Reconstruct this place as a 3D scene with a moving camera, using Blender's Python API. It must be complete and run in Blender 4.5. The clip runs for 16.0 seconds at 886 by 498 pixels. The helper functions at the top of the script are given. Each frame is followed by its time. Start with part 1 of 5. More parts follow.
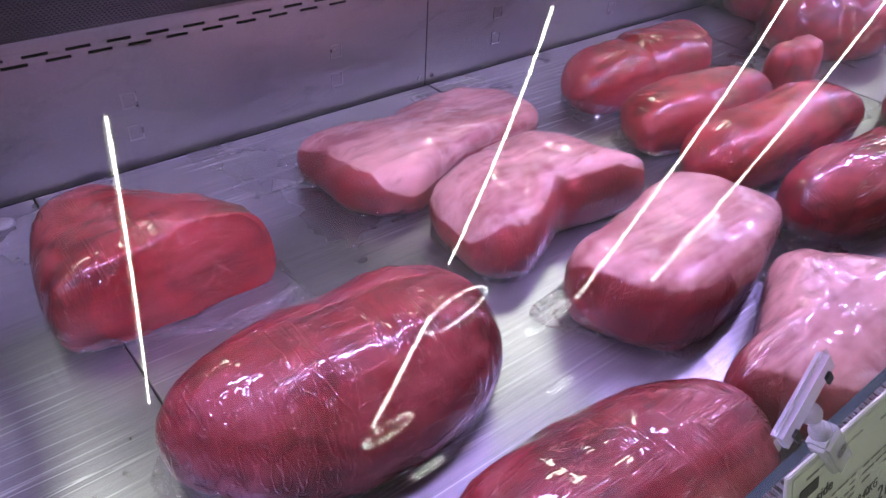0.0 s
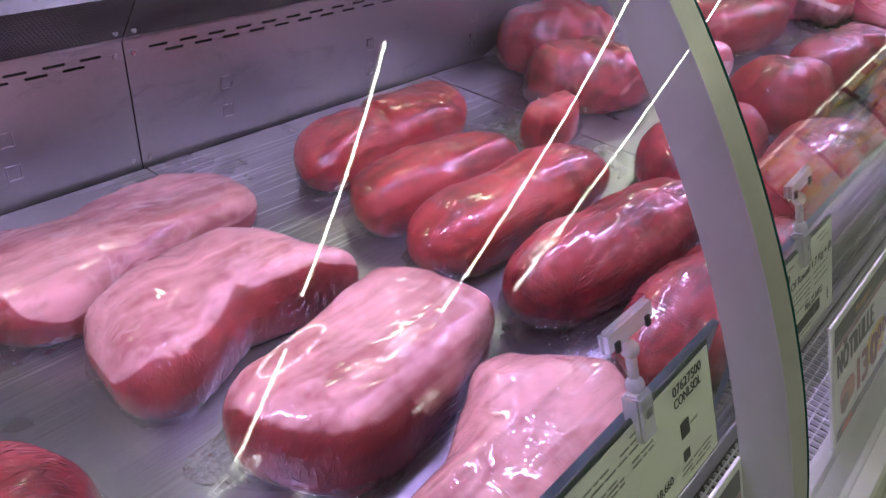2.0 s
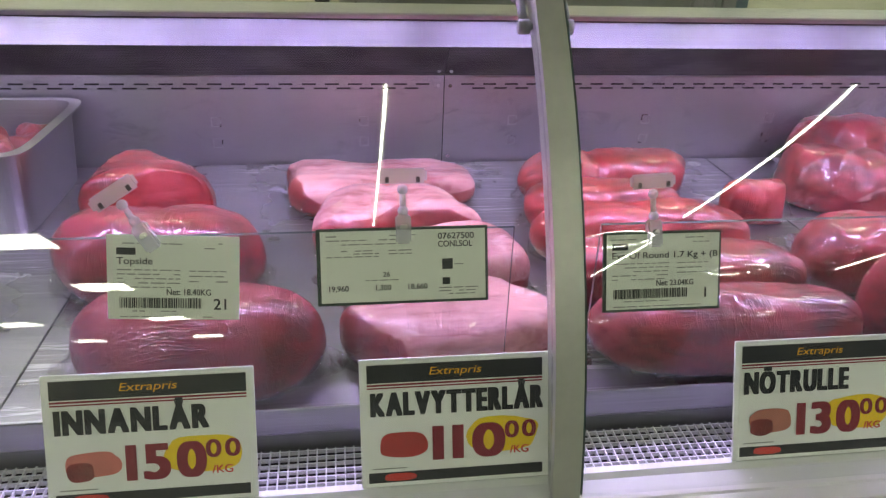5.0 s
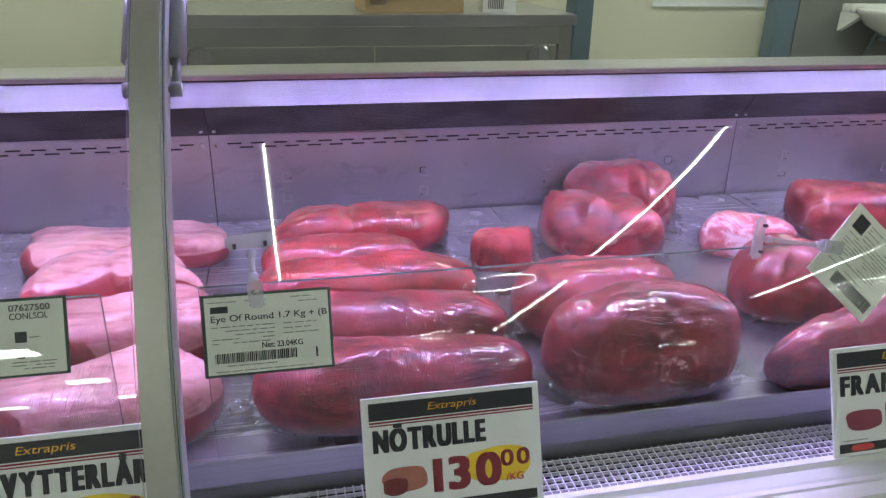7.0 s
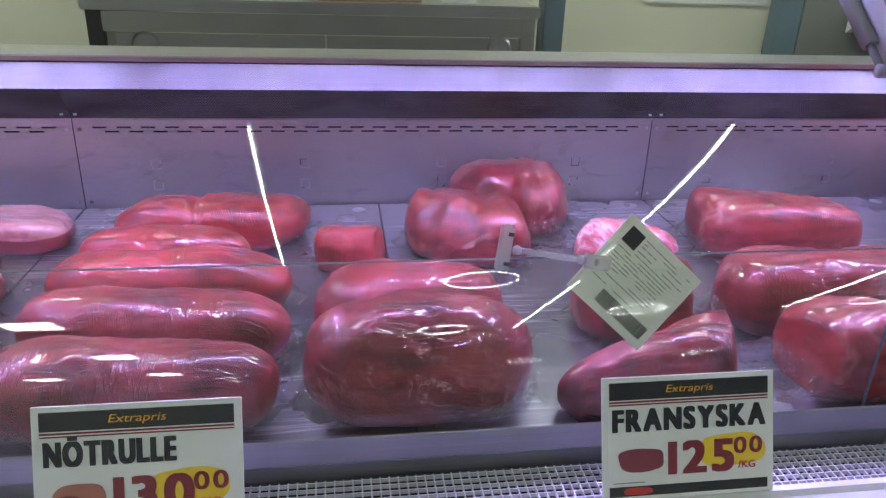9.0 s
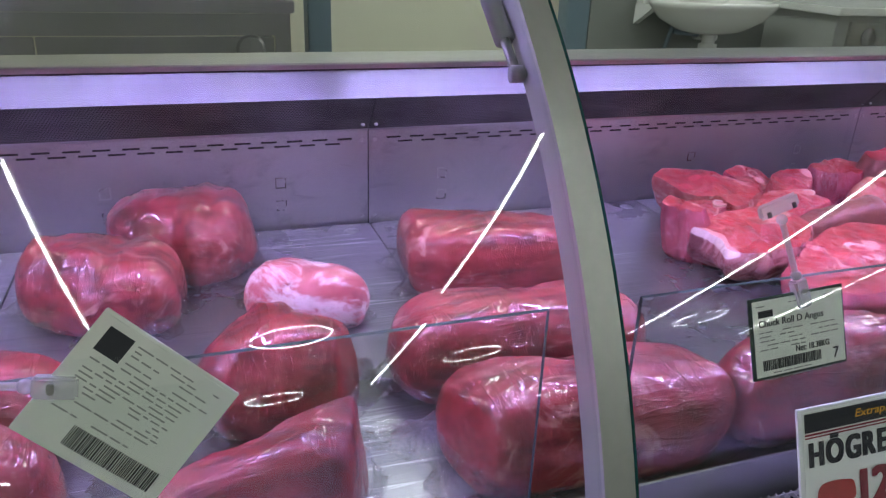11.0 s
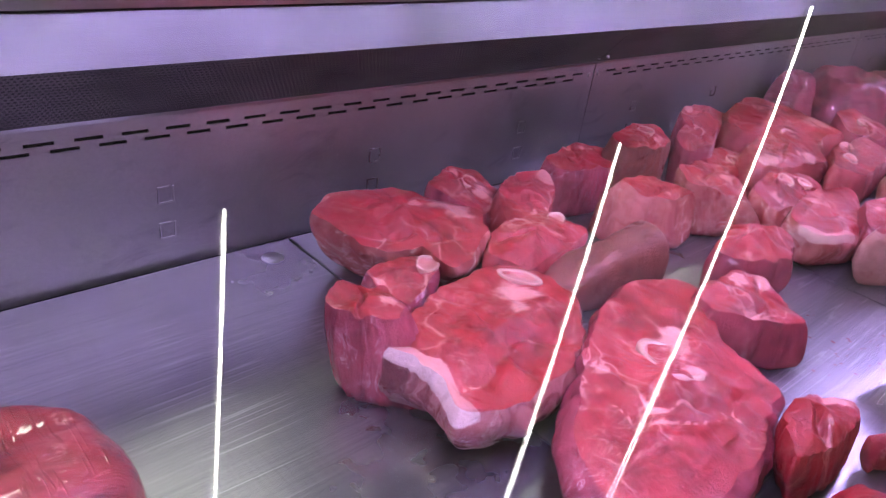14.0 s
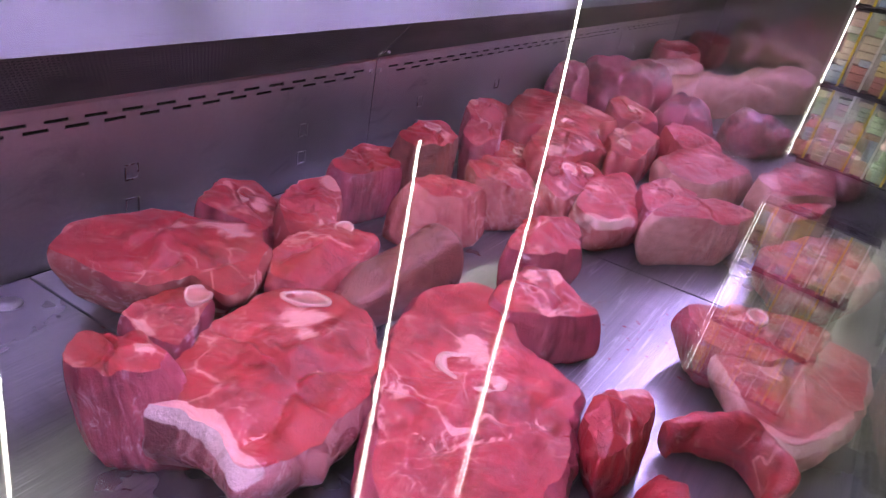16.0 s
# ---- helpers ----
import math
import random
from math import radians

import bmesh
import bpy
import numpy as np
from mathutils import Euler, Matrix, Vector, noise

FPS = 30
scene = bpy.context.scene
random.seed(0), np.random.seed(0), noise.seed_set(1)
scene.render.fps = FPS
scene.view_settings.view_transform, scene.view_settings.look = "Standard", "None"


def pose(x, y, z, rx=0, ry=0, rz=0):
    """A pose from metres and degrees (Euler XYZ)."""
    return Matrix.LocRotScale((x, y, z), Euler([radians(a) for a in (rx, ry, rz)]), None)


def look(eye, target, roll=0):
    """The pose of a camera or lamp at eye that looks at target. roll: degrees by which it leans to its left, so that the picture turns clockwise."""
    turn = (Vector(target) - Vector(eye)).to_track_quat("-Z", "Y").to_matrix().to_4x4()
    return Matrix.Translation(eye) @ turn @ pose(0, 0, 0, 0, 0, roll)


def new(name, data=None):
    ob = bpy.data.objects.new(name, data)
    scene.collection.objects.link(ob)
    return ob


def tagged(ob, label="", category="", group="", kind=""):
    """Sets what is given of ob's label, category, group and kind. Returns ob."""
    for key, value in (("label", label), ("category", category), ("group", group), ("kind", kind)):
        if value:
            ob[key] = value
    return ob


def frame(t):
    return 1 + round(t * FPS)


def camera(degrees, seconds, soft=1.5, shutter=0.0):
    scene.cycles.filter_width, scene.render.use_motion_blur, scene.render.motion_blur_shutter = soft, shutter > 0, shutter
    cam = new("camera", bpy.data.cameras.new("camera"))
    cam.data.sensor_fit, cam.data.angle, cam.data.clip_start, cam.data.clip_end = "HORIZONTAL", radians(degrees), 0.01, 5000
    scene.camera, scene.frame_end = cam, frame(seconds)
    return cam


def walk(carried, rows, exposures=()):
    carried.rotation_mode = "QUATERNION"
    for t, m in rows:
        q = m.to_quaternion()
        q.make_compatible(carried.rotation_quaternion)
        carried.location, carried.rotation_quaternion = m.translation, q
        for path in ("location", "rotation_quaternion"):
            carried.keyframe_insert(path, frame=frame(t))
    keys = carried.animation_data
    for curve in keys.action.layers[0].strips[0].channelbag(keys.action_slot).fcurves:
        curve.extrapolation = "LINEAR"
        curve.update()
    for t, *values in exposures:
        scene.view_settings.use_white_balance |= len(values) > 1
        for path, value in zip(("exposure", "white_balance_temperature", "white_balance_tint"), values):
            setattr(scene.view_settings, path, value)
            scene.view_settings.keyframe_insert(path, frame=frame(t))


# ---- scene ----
cam = camera(62.2, 16.0, soft=1.2)
PATH = [
    (0, (-0.026, 0.085, 1.349), (1.017, 1.294, 0.145), 3.6),
    (0.5, (0.056, 0.082, 1.333), (1.192, 1.248, 0.172), 3.9),
    (1, (0.167, 0.068, 1.346), (1.342, 1.201, 0.191), 4.0),
    (1.5, (0.206, 0.073, 1.35), (1.468, 1.144, 0.227), 4.6),
    (2, (0.234, 0.045, 1.352), (1.539, 1.087, 0.251), 5.0),
    (2.5, (0.327, -0.038, 1.347), (1.591, 1.082, 0.274), 5.4),
    (3, (0.395, -0.134, 1.364), (1.454, 1.18, 0.291), 4.5),
    (3.2, (0.392, -0.148, 1.349), (1.354, 1.245, 0.283), 4.2),
    (5.3, (0.527, -0.607, 1.386), (0.77, 1.174, 0.509), 2.0),
    (5.5, (0.59, -0.632, 1.377), (0.847, 1.154, 0.515), 1.8),
    (6, (0.689, -0.66, 1.386), (1.022, 1.131, 0.56), 1.6),
    (6.5, (0.758, -0.648, 1.392), (1.137, 1.15, 0.602), 1.0),
    (7, (0.854, -0.597, 1.397), (1.259, 1.205, 0.629), 1.1),
    (7.5, (0.949, -0.597, 1.394), (1.3, 1.212, 0.615), 1.8),
    (8, (1.098, -0.615, 1.387), (1.337, 1.206, 0.596), 2.2),
    (8.2, (1.14, -0.619, 1.382), (1.339, 1.209, 0.595), 2.3),
    (10.3, (1.441, -0.436, 1.37), (1.985, 1.332, 0.609), 1.4),
    (10.5, (1.503, -0.422, 1.362), (2.079, 1.335, 0.6), 1.5),
    (11, (1.618, -0.374, 1.357), (2.244, 1.36, 0.58), 2.3),
    (11.5, (1.683, -0.252, 1.345), (2.357, 1.456, 0.553), 2.1),
    (12, (1.751, -0.087, 1.342), (2.547, 1.558, 0.53), 2.2),
    (12.5, (1.825, 0.014, 1.345), (2.728, 1.581, 0.491), 3.0),
    (13, (1.955, 0.11, 1.324), (2.949, 1.596, 0.429), 4.2),
    (13.5, (2.032, 0.191, 1.312), (3.149, 1.566, 0.384), 6.3),
    (14, (2.099, 0.238, 1.298), (3.365, 1.469, 0.36), 8.3),
    (14.5, (2.141, 0.254, 1.289), (3.537, 1.337, 0.351), 9.7),
    (15, (2.157, 0.26, 1.286), (3.634, 1.239, 0.359), 10.1),
    (15.5, (2.167, 0.262, 1.289), (3.712, 1.155, 0.387), 10.8),
    (16, (2.174, 0.262, 1.289), (3.761, 1.108, 0.414), 10.5),
]
walk(cam, [(t, look(eye, target, roll)) for t, eye, target, roll in PATH],
     exposures=[(0, -0.10, 6250, 11), (1.5, -0.06, 6600, 4), (3.2, 0.10, 6650, 2), (5.5, 0.38, 6700, 0), (7.0, 0.36, 5950, 7), (8.0, 0.30, 5850, 9), (10.5, 0.20, 5650, 10),
                (12.0, 0.10, 5900, 9), (13.0, 0.12, 5850, 12), (14.0, -0.12, 6300, 13), (15.0, -0.16, 6750, 16), (16.0, -0.20, 6500, 14)])

# ---- world and large lights ----
world = bpy.data.worlds.new("world")
scene.world = world
world.use_nodes = True
world.node_tree.nodes["Background"].inputs[0].default_value = (0.80, 0.83, 0.78, 1)
world.node_tree.nodes["Background"].inputs[1].default_value = 0.08

X0, MODULE, PITCH = 0.70, 1.25, 0.625
CASE_LEFT, CASE_RIGHT = -1.80, 5.075
DECK = 0.82
BACK = 1.0


def lamp(name, m, sx, sy, watts, colour):
    data = bpy.data.lights.new(name, "AREA")
    data.shape, data.size, data.size_y, data.energy, data.color = "RECTANGLE", sx, sy, watts, colour
    ob = new(name, data)
    ob.matrix_world = m
    return ob


# LED bars under the top edge of the front glass
for i in range(6):
    x = CASE_LEFT + 0.6 + i * 1.17
    lamp("case_led", look((x, 0.46, 1.4165), (x, 0.47, 0.82)), 1.15, 0.024, 5.2, (0.645, 0.44, 1.05)).data.spread = radians(135)
# added lamps without a visible source, brightening the staff side from above
for x in (-0.5, 2.5, 5.5):
    lamp("ceiling_panel_light", look((x, 2.1, 3.1), (x, 2.1, 0)), 1.2, 0.3, 26, (1.0, 0.98, 0.84))

# ---- materials ----
def nodes_of(name):
    m = bpy.data.materials.new(name)
    m.use_nodes = True
    nt = m.node_tree
    return m, nt, nt.nodes["Principled BSDF"]


def add(nt, kind, **sockets):
    n = nt.nodes.new(kind)
    for k, v in sockets.items():
        n.inputs[k.replace("_", " ")].default_value = v
    return n


def coords(nt, scale=(1, 1, 1), rot=(0, 0, 0), shift=True):
    tc = nt.nodes.new("ShaderNodeTexCoord")
    mp = nt.nodes.new("ShaderNodeMapping")
    mp.inputs["Scale"].default_value = scale
    mp.inputs["Rotation"].default_value = rot
    nt.links.new(tc.outputs["Object"], mp.inputs["Vector"])
    if shift:
        info = nt.nodes.new("ShaderNodeObjectInfo")
        mul = nt.nodes.new("ShaderNodeMath")
        mul.operation = "MULTIPLY"
        mul.inputs[1].default_value = 37.0
        nt.links.new(info.outputs["Random"], mul.inputs[0])
        nt.links.new(mul.outputs[0], mp.inputs["Location"])
    return mp


def noise_tex(nt, vec, scale, detail=4, rough=0.55, distort=0.0):
    n = add(nt, "ShaderNodeTexNoise", Scale=scale, Detail=detail, Roughness=rough, Distortion=distort)
    nt.links.new(vec.outputs[0], n.inputs["Vector"])
    return n.outputs["Fac"]


def ramp(nt, fac, *stops):
    r = nt.nodes.new("ShaderNodeValToRGB")
    e = r.color_ramp.elements
    e[0].position, e[0].color = stops[0][0], (*stops[0][1], 1)
    e[1].position, e[1].color = stops[-1][0], (*stops[-1][1], 1)
    for p, c in stops[1:-1]:
        k = e.new(p)
        k.color = (*c, 1)
    nt.links.new(fac, r.inputs[0])
    return r.outputs[0]


def mix(nt, fac, a, b):
    m = nt.nodes.new("ShaderNodeMix")
    m.data_type = "RGBA"
    for sock, v in ((m.inputs[0], fac), (m.inputs[6], a), (m.inputs[7], b)):
        if isinstance(v, (int, float)):
            sock.default_value = v
        elif isinstance(v, tuple):
            sock.default_value = (*v, 1)
        else:
            nt.links.new(v, sock)
    return m.outputs[2]


def maths(nt, op, a, b=0.0):
    m = nt.nodes.new("ShaderNodeMath")
    m.operation = op
    for sock, v in ((m.inputs[0], a), (m.inputs[1], b)):
        if isinstance(v, (int, float)):
            sock.default_value = v
        else:
            nt.links.new(v, sock)
    return m.outputs[0]


def bump(nt, height, strength, distance, onto=None):
    b = add(nt, "ShaderNodeBump", Strength=strength, Distance=distance)
    nt.links.new(height, b.inputs["Height"])
    if onto:
        nt.links.new(onto, b.inputs["Normal"])
    return b.outputs[0]


def ramp_value(nt, fac, lo, hi):
    r = add(nt, "ShaderNodeMapRange", From_Min=lo, From_Max=hi)
    nt.links.new(fac, r.inputs["Value"])
    return r.outputs[0]


def painted(name, colour, rough=0.5, metal=0.0, vary=0.12, scale=30, bumpy=0.05):
    m, nt, b = nodes_of(name)
    v = coords(nt)
    f = noise_tex(nt, v, scale)
    g = noise_tex(nt, v, scale / 12, 3)
    dark = tuple(c * (1 - vary) for c in colour)
    light = tuple(min(1, c * (1 + vary)) for c in colour)
    nt.links.new(ramp(nt, maths(nt, "MULTIPLY", maths(nt, "ADD", f, g), 0.5), (0.3, dark), (0.7, light)), b.inputs["Base Color"])
    nt.links.new(maths(nt, "ADD", maths(nt, "MULTIPLY", g, 0.2), rough - 0.1), b.inputs["Roughness"])
    b.inputs["Metallic"].default_value = metal
    nt.links.new(bump(nt, f, bumpy, 0.002), b.inputs["Normal"])
    return m


def brushed(name, colour, rough, grain=(2, 400, 400), smear=0.12, stains=0.0):
    m, nt, b = nodes_of(name)
    fine = noise_tex(nt, coords(nt, grain), 1.0, 3)
    big = noise_tex(nt, coords(nt), 5.0, 5, 0.6)
    spots = noise_tex(nt, coords(nt), 22.0, 6, 0.7)
    tone = maths(nt, "ADD", maths(nt, "MULTIPLY", fine, 0.45), maths(nt, "MULTIPLY", big, 0.55))
    dark = tuple(c * 0.72 for c in colour)
    sheet = ramp(nt, tone, (0.3, dark), (0.7, colour))
    if stains:
        # dried smears, and pale specks of residue
        smudge = ramp_value(nt, noise_tex(nt, coords(nt, (1.0, 1.0, 2.2)), 11.0, 6, 0.68, 0.9), 0.56, 0.72)
        sheet = mix(nt, maths(nt, "MULTIPLY", smudge, stains), sheet, tuple(c * 0.45 for c in colour))
        flecks = maths(nt, "MULTIPLY", ramp_value(nt, noise_tex(nt, coords(nt), 170.0, 3, 0.6), 0.66, 0.74), ramp_value(nt, noise_tex(nt, coords(nt), 9.0, 3), 0.52, 0.66))
        sheet = mix(nt, maths(nt, "MULTIPLY", flecks, 0.6), sheet, (0.78, 0.76, 0.78))
    nt.links.new(sheet, b.inputs["Base Color"])
    b.inputs["Metallic"].default_value = 1.0
    r = maths(nt, "ADD", maths(nt, "MULTIPLY", maths(nt, "ADD", big, spots), smear), rough - smear)
    nt.links.new(r, b.inputs["Roughness"])
    nt.links.new(bump(nt, fine, 0.06, 0.001), b.inputs["Normal"])
    return m


def wrapped_deck(name):
    """Steel deck plate under a tight layer of cling film: long glossy streaks, with pale glints in the base colour."""
    m, nt, b = nodes_of(name)
    fine = noise_tex(nt, coords(nt, (2, 300, 300)), 1.0, 3)
    big = noise_tex(nt, coords(nt), 4.0, 5, 0.6)
    streak = noise_tex(nt, coords(nt, (2.5, 95, 30), (0, 0, 0.10)), 1.0, 3, 0.6, 0.5)
    streak2 = noise_tex(nt, coords(nt, (60, 5, 20), (0, 0, 0.5)), 1.0, 4, 0.6, 0.5)
    plate = ramp(nt, maths(nt, "ADD", maths(nt, "MULTIPLY", fine, 0.4), maths(nt, "MULTIPLY", big, 0.6)), (0.3, (0.18, 0.18, 0.195)), (0.7, (0.37, 0.37, 0.38)))
    # whitish film creases, their glints put into the base colour as pale lines
    crease_glint = noise_tex(nt, coords(nt, (1.6, 55, 30), (0, 0, 0.16)), 1.0, 2, 0.5, 0.3)
    crease_glint = ramp_value(nt, maths(nt, "ABSOLUTE", maths(nt, "SUBTRACT", crease_glint, 0.5)), 0.020, 0.004)
    crease_glint = maths(nt, "MULTIPLY", crease_glint, ramp_value(nt, noise_tex(nt, coords(nt), 3.5, 3), 0.46, 0.62))
    nt.links.new(mix(nt, maths(nt, "MULTIPLY", crease_glint, 0.75), plate, (0.74, 0.74, 0.76)), b.inputs["Base Color"])
    b.inputs["Metallic"].default_value = 0.9
    nt.links.new(maths(nt, "ADD", maths(nt, "MULTIPLY", big, 0.28), 0.16), b.inputs["Roughness"])
    b.inputs["Coat Weight"].default_value = 0.7
    b.inputs["Coat Roughness"].default_value = 0.07
    hard = ramp_value(nt, streak, 0.5, 0.62)
    line = ramp_value(nt, maths(nt, "ABSOLUTE", maths(nt, "SUBTRACT", streak, 0.5)), 0.035, 0.0)
    nt.links.new(bump(nt, maths(nt, "ADD", maths(nt, "ADD", hard, line), maths(nt, "MULTIPLY", streak2, 1.2)), 1.0, 0.014), b.inputs["Coat Normal"])
    nt.links.new(bump(nt, fine, 0.05, 0.001), b.inputs["Normal"])
    return m


def meat(name, lean, deep, fat, fat_amount=0.40, film=1.0, gloss=0.35, fibre=(6, 60, 60), marble=0.0, under=None):
    """Raw muscle with fibres, patches of fat and, where wrapped, a creased film over it. under: the colour of the bare side below a pale top."""
    m, nt, b = nodes_of(name)
    v = coords(nt)
    broad = noise_tex(nt, v, 9.0, 5, 0.6, 0.4)
    fibres = noise_tex(nt, coords(nt, fibre), 1.0, 5, 0.6, 0.6)
    speck = noise_tex(nt, v, 90.0, 4, 0.7)
    mottle = noise_tex(nt, v, 34.0, 6, 0.72, 0.8)
    tone = maths(nt, "ADD", maths(nt, "MULTIPLY", broad, 0.40), maths(nt, "MULTIPLY", fibres, 0.36))
    tone = maths(nt, "ADD", tone, maths(nt, "MULTIPLY", mottle, 0.24))
    bright = tuple(min(1, c * 1.30 + 0.02) for c in lean)
    colour = ramp(nt, tone, (0.43 if film else 0.40, deep), (0.50, lean), (0.58 if film else 0.63, bright))
    patch = noise_tex(nt, coords(nt, (1.0, 1.5, 1.2)), 7.5, 8, 0.70, 1.4)
    mask = ramp_value(nt, patch, 1 - fat_amount + 0.04, 1 - fat_amount + 0.13)
    colour = mix(nt, maths(nt, "MULTIPLY", mask, 0.85), colour, fat)
    thread = noise_tex(nt, coords(nt, (1.0, 1.7, 1.0)), 15.0, 4, 0.6, 2.2)
    thread = ramp_value(nt, maths(nt, "ABSOLUTE", maths(nt, "SUBTRACT", thread, 0.5)), 0.013, 0.003)
    thread = maths(nt, "MULTIPLY", thread, ramp_value(nt, noise_tex(nt, v, 8.0, 2), 0.48, 0.62))
    colour = mix(nt, maths(nt, "MULTIPLY", thread, 0.7), colour, fat)
    blood = ramp_value(nt, noise_tex(nt, v, 21.0, 6, 0.72, 0.8), 0.60, 0.70)
    colour = mix(nt, maths(nt, "MULTIPLY", blood, 0.7), colour, deep)
    at = nt.nodes.new("ShaderNodeAttribute")
    at.attribute_name = "fat"
    edge = ramp_value(nt, maths(nt, "ADD", at.outputs["Fac"], maths(nt, "MULTIPLY", maths(nt, "SUBTRACT", patch, 0.5), 1.3)), 0.46, 0.54)
    if not film:
        colour = mix(nt, maths(nt, "MULTIPLY", edge, 0.80), colour, mix(nt, mottle, fat, tuple(min(1, c * 1.15) for c in fat)))
    if under:
        rind = nt.nodes.new("ShaderNodeAttribute")
        rind.attribute_name = "top"
        cover = ramp_value(nt, maths(nt, "ADD", rind.outputs["Fac"], maths(nt, "MULTIPLY", maths(nt, "SUBTRACT", patch, 0.5), 0.9)), 0.36, 0.50)
        flesh = ramp(nt, tone, (0.40, tuple(c * 0.5 for c in under)), (0.55, under), (0.64, tuple(min(1, c * 1.5) for c in under)))
        colour = mix(nt, cover, flesh, colour)
    if marble:
        vo = add(nt, "ShaderNodeTexVoronoi", Scale=15.0)
        vo.feature = "DISTANCE_TO_EDGE"
        warp = nt.nodes.new("ShaderNodeVectorMath")
        warp.operation = "ADD"
        wn = add(nt, "ShaderNodeTexNoise", Scale=14.0, Detail=6.0)
        nt.links.new(v.outputs[0], wn.inputs["Vector"])
        sc = nt.nodes.new("ShaderNodeVectorMath")
        sc.operation = "SCALE"
        sc.inputs["Scale"].default_value = 0.10
        nt.links.new(wn.outputs["Color"], sc.inputs[0])
        nt.links.new(v.outputs[0], warp.inputs[0])
        nt.links.new(sc.outputs[0], warp.inputs[1])
        nt.links.new(warp.outputs[0], vo.inputs["Vector"])
        seam = ramp_value(nt, vo.outputs["Distance"], 0.030, 0.008)
        seam = maths(nt, "MULTIPLY", seam, ramp_value(nt, noise_tex(nt, v, 11.0, 3), 0.44, 0.58))
        colour = mix(nt, maths(nt, "MULTIPLY", seam, marble), colour, fat)
    colour = mix(nt, maths(nt, "MULTIPLY", ramp_value(nt, speck, 0.62, 0.74), 0.30 if film else 0.18), colour, tuple(min(1, c * 1.1 + 0.03) for c in fat))
    nt.links.new(colour, b.inputs["Base Color"])
    nt.links.new(maths(nt, "ADD", maths(nt, "MULTIPLY", mottle, 0.35), gloss - 0.12), b.inputs["Roughness"])
    b.inputs["Specular IOR Level"].default_value = 0.2 if film else 0.5
    b.inputs["Subsurface Weight"].default_value = 0.08
    b.inputs["Subsurface Radius"].default_value = (0.008, 0.003, 0.002)
    b.inputs["Subsurface Scale"].default_value = 0.5
    grain = noise_tex(nt, v, 260.0, 4, 0.65)
    rough = maths(nt, "ADD", maths(nt, "MULTIPLY", fibres, 0.6), maths(nt, "MULTIPLY", speck, 0.4))
    rough = maths(nt, "ADD", rough, maths(nt, "ADD", maths(nt, "MULTIPLY", grain, 0.25), maths(nt, "MULTIPLY", mottle, 0.7)))
    base = bump(nt, maths(nt, "SUBTRACT", rough, maths(nt, "MULTIPLY", blood, 0.25)), 0.40 if film else 0.80, 0.004 if film else 0.006)
    nt.links.new(base, b.inputs["Normal"])
    if film:
        # stretched film: fans of fine parallel pleats, slack and crumpled in between
        b.inputs["Coat Weight"].default_value = film
        b.inputs["Coat Roughness"].default_value = 0.04
        slack = noise_tex(nt, v, 6.5, 3, 0.55, 0.5)
        s1 = noise_tex(nt, coords(nt, (9, 140, 50), (0, 0, 0.45)), 1.0, 2, 0.5, 0.5)
        s2 = noise_tex(nt, coords(nt, (110, 9, 40), (0, 0, 0.25)), 1.0, 2, 0.5, 0.5)
        ridges = [ramp_value(nt, maths(nt, "ABSOLUTE", maths(nt, "SUBTRACT", q, 0.5)), 0.06, 0.0) for q in (s1, s2)]
        area = ramp_value(nt, slack, 0.44, 0.56)
        crumple = noise_tex(nt, v, 30.0, 2, 0.5, 0.5)
        fold = maths(nt, "ADD", maths(nt, "MULTIPLY", ridges[0], area), maths(nt, "MULTIPLY", ridges[1], maths(nt, "SUBTRACT", 1.0, area)))
        fold = maths(nt, "ADD", maths(nt, "MULTIPLY", fold, 0.8), maths(nt, "MULTIPLY", crumple, 0.9))
        nt.links.new(bump(nt, fold, 0.7, 0.0026), b.inputs["Coat Normal"])
    return m


def clear(name, tint=(0.96, 0.99, 0.98), rough=0.0, boost=1.0, crease=0.0):
    """Thin clear sheet: straight through, with a glossy reflection by Fresnel."""
    m, nt, b = nodes_of(name)
    nt.nodes.remove(b)
    out = nt.nodes["Material Output"]
    through_it = add(nt, "ShaderNodeBsdfTransparent")
    through_it.inputs[0].default_value = (*tint, 1)
    gloss = add(nt, "ShaderNodeBsdfGlossy", Roughness=rough)
    fres = add(nt, "ShaderNodeLayerWeight", Blend=0.5)
    sh = nt.nodes.new("ShaderNodeMixShader")
    if crease:
        v = coords(nt)
        h = maths(nt, "ADD", noise_tex(nt, v, 55.0, 4, 0.7, 1.0), noise_tex(nt, v, 160.0, 3, 0.6))
        n = bump(nt, h, crease, 0.01)
        nt.links.new(n, gloss.inputs["Normal"])
        nt.links.new(n, fres.inputs["Normal"])
    schlick = maths(nt, "ADD", maths(nt, "MULTIPLY", maths(nt, "POWER", fres.outputs["Facing"], 5.0), 0.95), 0.042)
    nt.links.new(maths(nt, "MINIMUM", maths(nt, "MULTIPLY", schlick, boost), 1.0), sh.inputs[0])
    nt.links.new(through_it.outputs[0], sh.inputs[1])
    nt.links.new(gloss.outputs[0], sh.inputs[2])
    nt.links.new(sh.outputs[0], out.inputs[0])
    return m


def glow(name, colour, strength):
    m, nt, b = nodes_of(name)
    b.inputs["Base Color"].default_value = (*colour, 1)
    b.inputs["Emission Color"].default_value = (*colour, 1)
    b.inputs["Emission Strength"].default_value = strength
    return m


